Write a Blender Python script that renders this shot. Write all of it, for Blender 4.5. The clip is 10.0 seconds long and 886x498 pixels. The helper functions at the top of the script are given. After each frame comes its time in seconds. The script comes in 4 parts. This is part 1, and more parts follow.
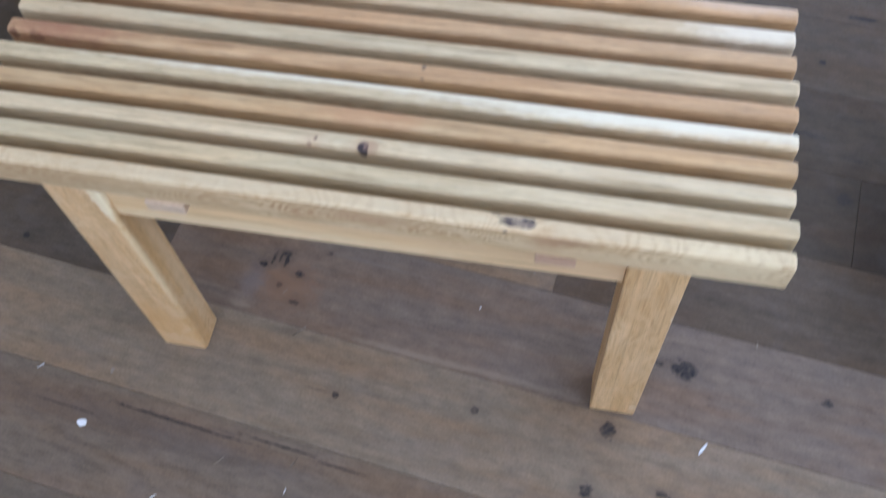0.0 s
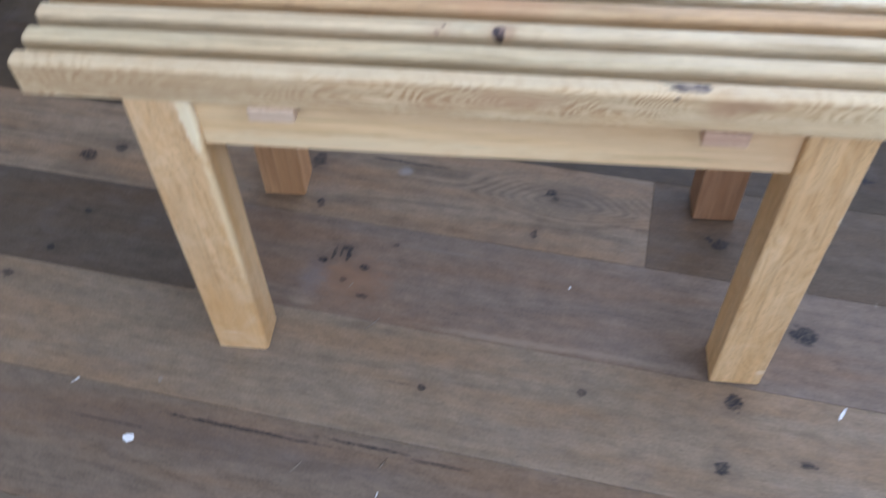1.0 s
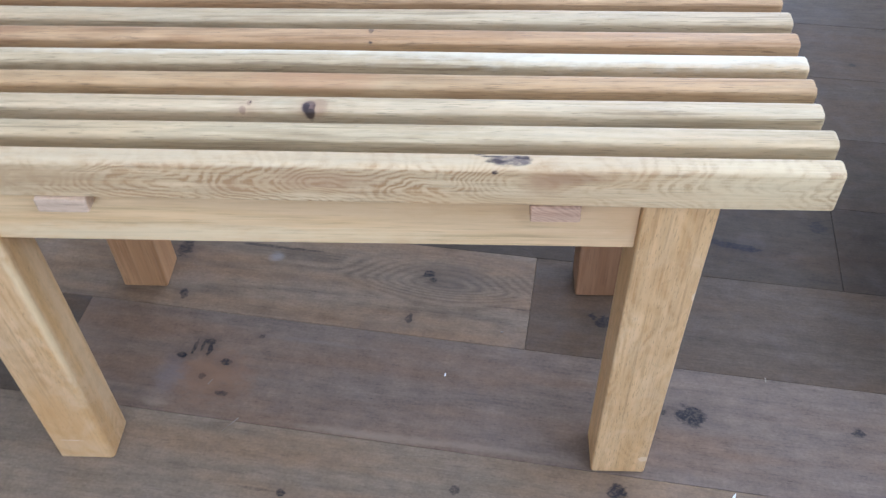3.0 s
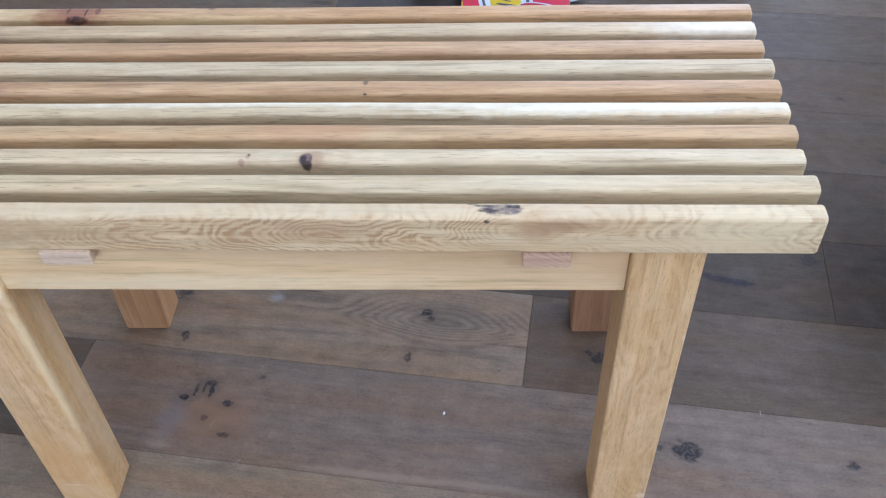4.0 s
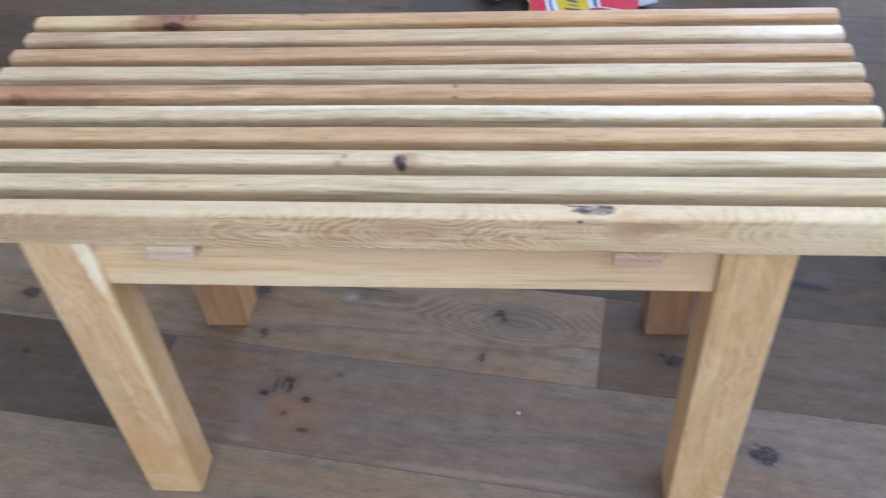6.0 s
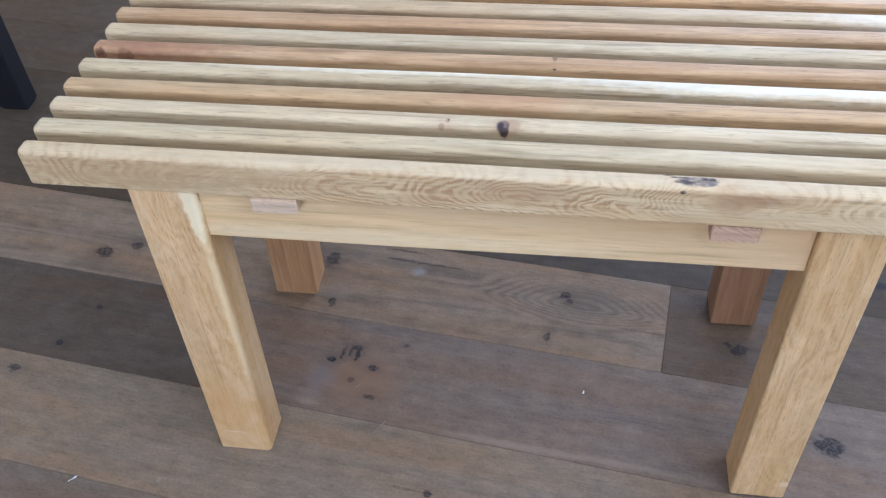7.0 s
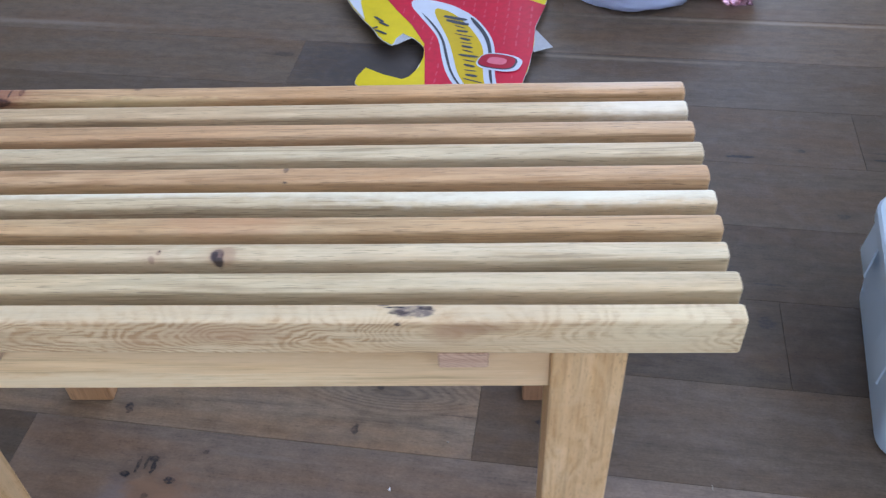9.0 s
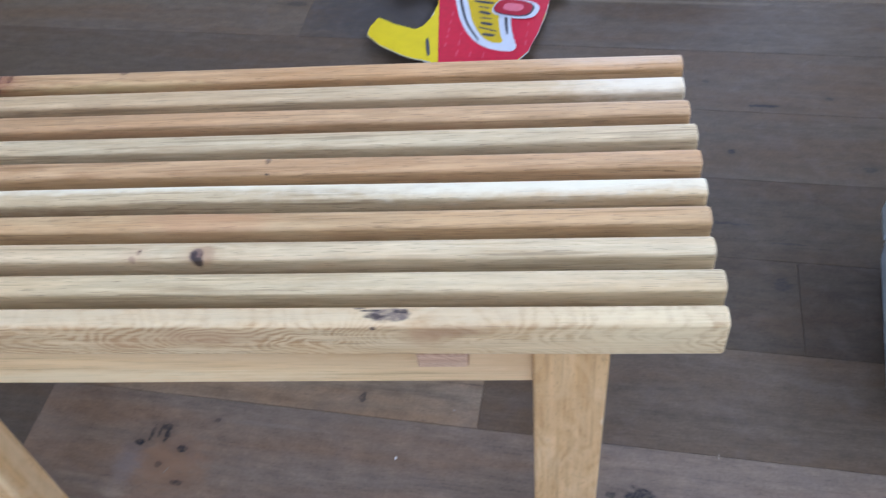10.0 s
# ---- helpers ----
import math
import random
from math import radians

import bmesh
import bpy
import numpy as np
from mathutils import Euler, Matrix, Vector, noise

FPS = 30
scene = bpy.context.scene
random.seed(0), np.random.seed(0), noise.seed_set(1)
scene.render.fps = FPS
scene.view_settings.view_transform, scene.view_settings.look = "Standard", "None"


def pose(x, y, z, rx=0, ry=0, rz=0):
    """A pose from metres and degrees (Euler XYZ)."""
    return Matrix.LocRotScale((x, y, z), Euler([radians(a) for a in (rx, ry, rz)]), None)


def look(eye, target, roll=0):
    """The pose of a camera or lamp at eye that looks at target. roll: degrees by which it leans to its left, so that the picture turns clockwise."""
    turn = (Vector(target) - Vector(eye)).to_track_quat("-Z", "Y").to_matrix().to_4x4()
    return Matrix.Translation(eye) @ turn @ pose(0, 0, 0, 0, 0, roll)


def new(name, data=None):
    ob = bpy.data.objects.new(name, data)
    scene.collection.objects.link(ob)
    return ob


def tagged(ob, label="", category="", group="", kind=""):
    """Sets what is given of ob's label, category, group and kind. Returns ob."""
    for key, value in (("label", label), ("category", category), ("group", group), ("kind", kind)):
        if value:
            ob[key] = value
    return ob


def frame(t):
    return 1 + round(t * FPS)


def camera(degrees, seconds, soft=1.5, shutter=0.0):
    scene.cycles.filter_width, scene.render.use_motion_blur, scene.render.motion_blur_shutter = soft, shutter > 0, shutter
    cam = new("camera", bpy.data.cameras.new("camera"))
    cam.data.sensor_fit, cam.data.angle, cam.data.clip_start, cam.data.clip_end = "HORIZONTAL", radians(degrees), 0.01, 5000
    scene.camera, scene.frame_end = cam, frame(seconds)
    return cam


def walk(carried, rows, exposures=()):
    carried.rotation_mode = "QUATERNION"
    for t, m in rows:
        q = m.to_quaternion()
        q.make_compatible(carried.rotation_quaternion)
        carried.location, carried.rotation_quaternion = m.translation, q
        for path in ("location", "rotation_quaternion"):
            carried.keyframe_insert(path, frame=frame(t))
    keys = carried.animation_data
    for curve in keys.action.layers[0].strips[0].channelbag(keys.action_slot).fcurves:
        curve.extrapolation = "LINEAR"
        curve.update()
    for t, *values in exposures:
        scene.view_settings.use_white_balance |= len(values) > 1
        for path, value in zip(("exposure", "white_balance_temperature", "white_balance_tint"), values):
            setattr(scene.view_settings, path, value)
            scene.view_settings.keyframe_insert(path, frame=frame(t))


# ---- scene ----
cam = camera(52.7, 10.0, soft=1.3, shutter=0.5)
PATH = [
    (0, (-0.056, -0.387, 1.098), (-0.328, 0.546, -0.65), -6.6),
    (0.1, (-0.0622, -0.3998, 1.0884), (-0.1965, 0.0599, 0.2105), -6.99),
    (0.2, (-0.0769, -0.4146, 1.0791), (-0.2476, 0.2323, -0.1507), -6.31),
    (0.3, (-0.0942, -0.4283, 1.0698), (-0.2582, 0.2305, -0.1545), -6.67),
    (0.4, (-0.1159, -0.4450, 1.0618), (-0.2700, 0.2429, -0.1477), -6.72),
    (0.5, (-0.137, -0.471, 1.049), (-0.348, 0.595, -0.631), -6.8),
    (0.6, (-0.1577, -0.4884, 1.0315), (-0.2528, 0.0820, 0.2156), -6.04),
    (0.7, (-0.1784, -0.4958, 1.0074), (-0.2929, 0.3325, -0.1155), -4.72),
    (0.8, (-0.1959, -0.5074, 0.9751), (-0.3044, 0.3354, -0.1375), -3.91),
    (1, (-0.219, -0.525, 0.906), (-0.399, 0.683, -0.678), -3.2),
    (1.1, (-0.2264, -0.5349, 0.8806), (-0.3187, 0.0759, 0.0943), -2.57),
    (1.2, (-0.2211, -0.5384, 0.8636), (-0.3593, 0.3342, -0.2224), -2.73),
    (1.3, (-0.2228, -0.5394, 0.8541), (-0.3257, 0.0981, 0.0906), -3.27),
    (1.4, (-0.2212, -0.5416, 0.8624), (-0.3353, 0.1044, 0.1076), -4.63),
    (1.5, (-0.216, -0.542, 0.868), (-0.469, 0.764, -0.626), -5.6),
    (1.8, (-0.2024, -0.5227, 0.8692), (-0.3292, 0.1402, 0.1313), -6.10),
    (2, (-0.188, -0.516, 0.872), (-0.426, 0.824, -0.594), -5.3),
    (2.2, (-0.1685, -0.5037, 0.8698), (-0.3054, 0.4276, -0.1666), -3.79),
    (2.5, (-0.14, -0.483, 0.864), (-0.285, 0.849, -0.62), -3.1),
    (2.7, (-0.1259, -0.4705, 0.8630), (-0.2111, 0.4685, -0.1719), -2.31),
    (3, (-0.115, -0.469, 0.858), (-0.212, 0.878, -0.618), -2.1),
    (3.2, (-0.113, -0.463, 0.866), (-0.204, 0.909, -0.587), -2.5),
    (4.3, (-0.109, -0.475, 0.882), (-0.215, 0.919, -0.549), -3.2),
    (4.5, (-0.114, -0.478, 0.883), (-0.229, 0.918, -0.545), -3.3),
    (5, (-0.118, -0.48, 0.883), (-0.244, 0.917, -0.543), -3.4),
    (5.5, (-0.118, -0.48, 0.881), (-0.223, 0.906, -0.557), -3.1),
    (5.8, (-0.1285, -0.4803, 0.8861), (-0.2235, 0.4887, -0.1200), -4.09),
    (6, (-0.143, -0.486, 0.89), (-0.347, 0.908, -0.53), -5.4),
    (6.2, (-0.163, -0.494, 0.893), (-0.42, 0.901, -0.517), -5.7),
    (7.3, (-0.2, -0.528, 0.881), (-0.447, 0.861, -0.536), -3.5),
    (7.5, (-0.197, -0.526, 0.883), (-0.434, 0.87, -0.53), -3.6),
    (7.7, (-0.1935, -0.5161, 0.8888), (-0.3130, 0.1844, 0.1851), -3.89),
    (7.8, (-0.1966, -0.5088, 0.8945), (-0.3540, 0.4767, -0.0873), -3.91),
    (8, (-0.181, -0.494, 0.901), (-0.386, 0.94, -0.478), -2.5),
    (8.2, (-0.1597, -0.4769, 0.9081), (-0.2531, 0.2467, 0.2242), -3.00),
    (8.3, (-0.152, -0.466, 0.906), (-0.313, 0.987, -0.46), -3.1),
    (8.5, (-0.125, -0.452, 0.909), (-0.247, 1.0, -0.461), -2.9),
    (8.8, (-0.0754, -0.4244, 0.9056), (-0.1348, 0.5785, -0.0694), -2.55),
    (9, (-0.048, -0.414, 0.905), (-0.143, 1.011, -0.495), -3.3),
    (9.3, (-0.013, -0.404, 0.898), (-0.137, 0.994, -0.527), -4.6),
    (9.5, (-0.008, -0.397, 0.892), (-0.134, 0.974, -0.558), -4.9),
    (9.7, (0.0088, -0.3870, 0.9071), (-0.1075, 0.5524, -0.1244), -6.57),
    (9.8, (0.0120, -0.3756, 0.9155), (-0.0742, 0.2905, 0.1745), -6.83),
    (10, (0.001, -0.363, 0.931), (-0.198, 0.931, -0.581), -7.7),
]
walk(cam, [(t, look(eye, target, roll)) for t, eye, target, roll in PATH],
     exposures=[(0, -0.08), (2, 0.12), (8, 0.09), (9, -0.08), (10, -0.01)])

# ---- light: an overcast day through the windows of a closed room ----
TURN = -7.2                      # the room and its boards against the bench, in degrees
FA = radians(TURN)
ROOM = Matrix.Rotation(FA, 4, "Z")
X0, X1, Y0, Y1, TOP = -3.4, 1.12, -2.8, 3.0, 2.5      # inner faces of the room, in board axes

world = bpy.data.worlds.new("sky")
scene.world = world
world.use_nodes = True
sky = world.node_tree.nodes.new("ShaderNodeTexSky")
sky.sky_type, sky.sun_disc = "NISHITA", False
sky.sun_elevation, sky.sun_rotation = radians(35), radians(90)
world.node_tree.links.new(sky.outputs[0], world.node_tree.nodes["Background"].inputs[0])
world.node_tree.nodes["Background"].inputs[1].default_value = 0.1

# windows: along-wall range, height range
WIN_EAST = (-1.6, 1.2, 1.05, 2.3)
WIN_NORTH = (-0.3, 0.9, 0.45, 2.3)
WIN_NORTH_WEST = (-2.6, -0.7, 0.3, 2.2)
WIN_SOUTH = (-1.2, 0.4, 0.35, 1.75)


def window_light(name, place, aim, size_x, size_y, watts, colour):
    lamp = bpy.data.lights.new(name, "AREA")
    lamp.shape, lamp.size, lamp.size_y, lamp.energy, lamp.color = "RECTANGLE", size_x, size_y, watts, colour
    ob = new(name, lamp)
    ob.matrix_world = ROOM @ look(place, aim)
    return ob


COOL = (0.643, 0.80, 1.18)


def mid_of(a, b, z0, z1):
    return (a + b) / 2, (z0 + z1) / 2, b - a, z1 - z0


for name, along_x, at, opening, watts in (("daylight_east", False, X1 + 0.03, WIN_EAST, 70), ("daylight_north", True, Y1 + 0.03, WIN_NORTH, 44),
                                          ("daylight_north_west", True, Y1 + 0.03, WIN_NORTH_WEST, 10), ("daylight_south", True, Y0 - 0.03, WIN_SOUTH, 56)):
    c, z, w, h = mid_of(*opening)
    window_light(name, (c, at, z) if along_x else (at, c, z), (c, 0, z) if along_x else (0, c, z), w, h, watts, COOL)

# ---- helpers for meshes ----


def obj(name, bm, material, parent=None, label="", smooth=30):
    me = bpy.data.meshes.new(name)
    bm.normal_update()
    bm.to_mesh(me)
    bm.free()
    for m in (material if isinstance(material, (list, tuple)) else [material]):
        me.materials.append(m)
    if smooth:
        me.shade_smooth()
        me.set_sharp_from_angle(angle=radians(smooth))
    ob = new(name, me)
    if parent:
        ob.parent = parent
    if label:
        ob["label"] = label
    return ob


def part(name, bm, material, parent, label="", smooth=30):
    return obj(name, bm, material, parent, label, smooth)


def empty(name, m, label, category, group="", kind=""):
    ob = new(name)
    ob.empty_display_size = 0.05
    ob.matrix_world = m
    return tagged(ob, label, category, group, kind)


def ring_loft(rings, closed_ends=True):
    """Skin a list of rings (each a list of points) into one mesh."""
    bm = bmesh.new()
    vs = [[bm.verts.new(p) for p in r] for r in rings]
    n = len(vs[0])
    for a, b in zip(vs, vs[1:]):
        for i in range(n):
            bm.faces.new((a[i], a[(i + 1) % n], b[(i + 1) % n], b[i]))
    if closed_ends:
        bm.faces.new(list(reversed(vs[0])))
        bm.faces.new(vs[-1])
    bmesh.ops.recalc_face_normals(bm, faces=bm.faces)
    return bm


def rounded(w, h, radii, steps=3):
    """A rectangle w x h about 0 with its own radius at each corner, from the lower left on."""
    pts = []
    for (sx, sy, a0), r in zip(((-1, -1, 180), (1, -1, 270), (1, 1, 0), (-1, 1, 90)), radii):
        arc = []
        for i in range(steps + 1):
            a = radians(a0 + 90 * i / steps)
            arc.append((sx * (w / 2 - r) + r * math.cos(a), sy * (h / 2 - r) + r * math.sin(a)))
        # a point just off each end of the curve keeps the flat faces flat
        e, a, b = r * 0.25, radians(a0), radians(a0 + 90)
        pts.append((arc[0][0] + e * math.sin(a), arc[0][1] - e * math.cos(a)))
        pts += arc
        pts.append((arc[-1][0] - e * math.sin(b), arc[-1][1] + e * math.cos(b)))
    return pts


def bar(length, w, h, radii, end=0.002, axis="x", wobble=0.0, seed=0, cuts=8):
    """A milled bar with rounded edges and eased ends; w across, h up; its length along x or z."""
    rings = []
    prof = rounded(w, h, radii)
    tip = [(0, -end * 1.2), (0, -end), (end * 0.3, -end * 0.3), (end, 0), (end * 1.3, 0)]
    stations = [(-length / 2 + a, d) for a, d in tip]
    stations += [(-length / 2 + end + (length - 2 * end) * (i + 1) / (cuts + 1), 0) for i in range(cuts)]
    stations += [(length / 2 - a, d) for a, d in reversed(tip)]
    for s, d in stations:
        kx, ky = (w + 2 * d) / w, (h + 2 * d) / h
        ox = wobble * noise.noise((s * 5, seed * 3.1, 0.5))
        oy = wobble * noise.noise((s * 5, seed * 3.1, 7.5))
        if axis == "x":
            rings.append([(s, p[0] * kx + ox, p[1] * ky + oy) for p in prof])
        else:
            rings.append([(p[0] * kx + ox, p[1] * ky + oy, s) for p in prof])
    return ring_loft(rings)


def box(bm, x0, x1, y0, y1, z0, z1):
    v = [bm.verts.new((x, y, z)) for z in (z0, z1) for y in (y0, y1) for x in (x0, x1)]
    for f in ((0, 2, 3, 1), (4, 5, 7, 6), (0, 1, 5, 4), (2, 6, 7, 3), (1, 3, 7, 5), (0, 4, 6, 2)):
        bm.faces.new([v[i] for i in f])


def outline_box(outline, z0, z1):
    """An upright block over an outline of (x, y) points."""
    return ring_loft([[(x, y, z0) for x, y in outline], [(x, y, z1) for x, y in outline]])


# ---- materials ----
class Nodes:
    """Short hand for building a node tree."""

    def __init__(self, name):
        self.mat = bpy.data.materials.new(name)
        self.mat.use_nodes = True
        self.tree = self.mat.node_tree
        self.bsdf = self.tree.nodes["Principled BSDF"]

    def add(self, kind, **inputs):
        n = self.tree.nodes.new(kind)
        for key, value in inputs.items():
            self.put(n.inputs[key.replace("_", " ")], value)
        return n

    def put(self, socket, value):
        if isinstance(value, bpy.types.NodeSocket):
            self.tree.links.new(value, socket)
        else:
            socket.default_value = value

    def maths(self, op, a, b=None, c=None, clamp=False):
        n = self.tree.nodes.new("ShaderNodeMath")
        n.operation, n.use_clamp = op, clamp
        for s, v in zip(n.inputs, (a, b, c)):
            if v is not None:
                self.put(s, v)
        return n.outputs[0]

    def vec(self, op, a, b=None):
        n = self.tree.nodes.new("ShaderNodeVectorMath")
        n.operation = op
        self.put(n.inputs[0], a)
        if b is not None:
            self.put(n.inputs[1], b)
        return n.outputs["Value"] if op in ("LENGTH", "DISTANCE", "DOT_PRODUCT") else n.outputs["Vector"]

    def noise(self, vector, scale=1.0, detail=3.0, rough=0.5, distortion=0.0):
        n = self.tree.nodes.new("ShaderNodeTexNoise")
        self.put(n.inputs["Vector"], vector)
        n.inputs["Scale"].default_value, n.inputs["Detail"].default_value = scale, detail
        n.inputs["Roughness"].default_value, n.inputs["Distortion"].default_value = rough, distortion
        return n

    def ramp(self, value, lo, hi, a=0.0, b=1.0, smooth=True):
        n = self.tree.nodes.new("ShaderNodeMapRange")
        n.interpolation_type = "SMOOTHSTEP" if smooth else "LINEAR"
        self.put(n.inputs[0], value)
        for i, v in enumerate((lo, hi, a, b)):
            self.put(n.inputs[i + 1], v)
        return n.outputs[0]

    def mix(self, fac, a, b, blend="MIX"):
        n = self.tree.nodes.new("ShaderNodeMix")
        n.data_type, n.blend_type = "RGBA", blend
        self.put(n.inputs[0], fac)
        self.put(n.inputs[6], a if isinstance(a, bpy.types.NodeSocket) else (*a, 1))
        self.put(n.inputs[7], b if isinstance(b, bpy.types.NodeSocket) else (*b, 1))
        return n.outputs[2]

    def bump(self, height, strength, distance):
        n = self.add("ShaderNodeBump", Strength=strength, Distance=distance, Height=height)
        self.tree.links.new(n.outputs[0], self.bsdf.inputs["Normal"])

    def finish(self, colour, rough, spec=0.4, metal=0.0):
        self.put(self.bsdf.inputs["Base Color"], colour if isinstance(colour, bpy.types.NodeSocket) else (*colour, 1))
        self.put(self.bsdf.inputs["Roughness"], rough)
        self.bsdf.inputs["Specular IOR Level"].default_value = spec
        self.bsdf.inputs["Metallic"].default_value = metal
        return self.mat


def wood(name, light, dark, warm, seed=0.0, turn=0.0, axis="x", figure=0.5, bands=9.0, fig_scale=(1.6, 16, 16), fibre=0.5,
         pores=0.42, blotch=0.7, mottle=0.13, knots=(), streaks=(), rough=0.48, spec=0.32, bump=0.35, slant=None, grain=1.0, eyes=(), scuff=0.0, scuff_tone=(0.21, 0.18, 0.18), ragged=1.3, broken=0.0, ripple=0.0, veins=0.45, grit=0.0, patchy=0.0, pore_scale=(26, 1050, 1050)):
    """Solid timber in world axes. figure: contour lines of a stretched noise; fibre and pores: fine lengthwise lines.
    knots: (place, radii, strength, colour); streaks: the same, drawn softer. eyes: (place, radii, amount), where the figure closes in rings. broken: how far fine noise breaks the knots up."""
    g = Nodes(name)
    geo = g.add("ShaderNodeNewGeometry")
    base = geo.outputs["Position"]
    if turn:
        m = g.add("ShaderNodeMapping", Vector=base)
        m.inputs["Rotation"].default_value = (0, 0, -radians(turn))
        base = m.outputs[0]
    order = {"x": (0, 1, 2), "z": (2, 1, 0)}[axis]

    def along(v):
        return tuple(v[order.index(i)] for i in range(3))

    p = g.vec("ADD", base, (seed * 1.37, seed * 0.71, seed * 2.13))
    mid = g.noise(g.vec("MULTIPLY", p, along((4.5 * grain, 85, 85))), 1.0, 3.0, 0.6, 0.2).outputs["Fac"]
    field = g.noise(g.vec("MULTIPLY", p, along(fig_scale)), 1.0, 1.0, 0.4, 0.5).outputs["Fac"]
    field = g.maths("MULTIPLY_ADD", mid, 0.035, field)
    if ripple:
        fine_warp = g.noise(g.vec("MULTIPLY", p, along((120, 80, 80))), 1.0, 6.0, 0.74).outputs["Fac"]
        field = g.maths("MULTIPLY_ADD", fine_warp, ripple, field)
    if slant:
        field = g.maths("ADD", field, g.vec("DOT_PRODUCT", p, slant))
    for place, radii, amount in eyes:
        d = g.vec("LENGTH", g.vec("MULTIPLY", g.vec("SUBTRACT", base, place), tuple(1 / q for q in radii)))
        field = g.maths("ADD", field, g.ramp(d, 1.0, 0.0, 0.0, amount))
    rings = g.maths("MULTIPLY_ADD", g.maths("SINE", g.maths("MULTIPLY", field, bands * 6.28)), 0.5, 0.5)
    rings = g.maths("POWER", rings, 1.5)
    fib = g.noise(g.vec("MULTIPLY", p, along((9 * grain, 460, 460))), 1.0, 4.0, 0.65).outputs["Fac"]
    fine = g.noise(g.vec("MULTIPLY", p, along(pore_scale)), 1.0, 2.0, 0.5).outputs["Fac"]
    blo = g.noise(g.vec("MULTIPLY", p, along((3.2, 22, 22))), 1.0, 3.0, 0.55).outputs["Fac"]
    fade = g.noise(g.vec("MULTIPLY", p, along((7, 30, 30))), 1.0, 2.0, 0.5).outputs["Fac"]
    rings = g.maths("MULTIPLY", rings, g.ramp(fade, 0.3, 0.6, 0.25, 1.0))
    rings = g.maths("MULTIPLY", rings, g.ramp(fib, 0.35, 0.6, 0.45, 1.0))
    if patchy:
        worn = g.noise(g.vec("MULTIPLY", p, along((34, 60, 60))), 1.0, 4.0, 0.7).outputs["Fac"]
        rings = g.maths("MULTIPLY", rings, g.ramp(worn, 0.32, 0.55, 1.0 - patchy, 1.0))
    lines = g.maths("ADD", g.maths("MULTIPLY", g.ramp(fib, 0.34, 0.68), 0.6), g.maths("MULTIPLY", g.ramp(mid, 0.38, 0.64), 0.7))
    amount = g.maths("ADD", g.maths("MULTIPLY", rings, figure), g.maths("MULTIPLY", lines, fibre), clamp=True)
    col = g.mix(amount, light, dark)
    col = g.mix(g.maths("MULTIPLY", g.ramp(blo, 0.38, 0.72), blotch), col, warm)
    pore = g.maths("MULTIPLY", g.ramp(fine, 0.42, 0.30), pores)
    col = g.mix(pore, col, tuple(c * 0.5 for c in dark))
    vein = g.noise(g.vec("MULTIPLY", p, along((3.6 * grain, 230, 230))), 1.0, 3.0, 0.55, 0.3).outputs["Fac"]
    col = g.mix(g.maths("MULTIPLY", g.ramp(vein, 0.57, 0.70), veins), col, tuple(c * 0.72 for c in dark))
    spots = g.noise(g.vec("MULTIPLY", p, along((9 * grain, 150, 150))), 1.0, 5.0, 0.68).outputs["Fac"]
    gain = g.tree.nodes.new("ShaderNodeVectorMath")
    gain.operation = "SCALE"
    g.put(gain.inputs[0], col)
    g.put(gain.inputs["Scale"], g.ramp(spots, 0.25, 0.75, 1.0 - mottle, 1.0 + mottle, False))
    col = gain.outputs[0]
    if grit:
        speck = g.noise(g.vec("MULTIPLY", base, (260, 330, 260)), 1.0, 3.0, 0.65).outputs["Fac"]
        patch = g.noise(g.vec("MULTIPLY", base, (38, 60, 38)), 1.0, 4.0, 0.6).outputs["Fac"]
        rub = g.tree.nodes.new("ShaderNodeVectorMath")
        rub.operation = "SCALE"
        g.put(rub.inputs[0], col)
        g.put(rub.inputs["Scale"], g.maths("ADD", g.ramp(speck, 0.3, 0.7, -grit, grit, False), g.ramp(patch, 0.3, 0.7, 1.0 - grit, 1.0 + grit, False)))
        col = rub.outputs[0]
    wob = g.vec("SUBTRACT", g.noise(g.vec("MULTIPLY", p, along((60, 130, 130))), 1.0, 4.0, 0.65).outputs["Color"], (0.5, 0.5, 0.5))
    crumb = None
    if broken:
        crumb = g.ramp(g.noise(g.vec("MULTIPLY", p, (230, 300, 300)), 1.0, 3.0, 0.6).outputs["Fac"], 0.36, 0.6, 1.0 - broken, 1.0)
    for soft, items in ((True, streaks), (False, knots)):
        for place, radii, strength, tone in items:
            d = g.vec("MULTIPLY", g.vec("SUBTRACT", base, place), tuple(1 / r for r in radii))
            scale = g.tree.nodes.new("ShaderNodeVectorMath")
            scale.operation = "SCALE"
            g.put(scale.inputs[0], wob)
            scale.inputs["Scale"].default_value = 1.3 if soft else ragged
            d = g.vec("LENGTH", g.vec("ADD", d, scale.outputs[0]))
            f = g.maths("MULTIPLY", g.ramp(d, 1.25 if soft else 1.12, 0.2 if soft else 0.72), strength)
            if crumb is not None and not soft:
                f = g.maths("MULTIPLY", f, crumb)
            col = g.mix(f, col, tone)
    if scuff:
        sc = g.noise(g.vec("MULTIPLY", base, (17, 22, 17)), 1.0, 6.0, 0.68, 0.6).outputs["Fac"]
        col = g.mix(g.maths("MULTIPLY", g.ramp(sc, 0.45, 0.72), scuff), col, scuff_tone)
    g.bump(g.maths("SUBTRACT", fib, g.maths("MULTIPLY", pore, 1.5)), bump, 0.0006)
    r = g.maths("MULTIPLY_ADD", blo, 0.16, rough - 0.08)
    return g.finish(col, r, spec)


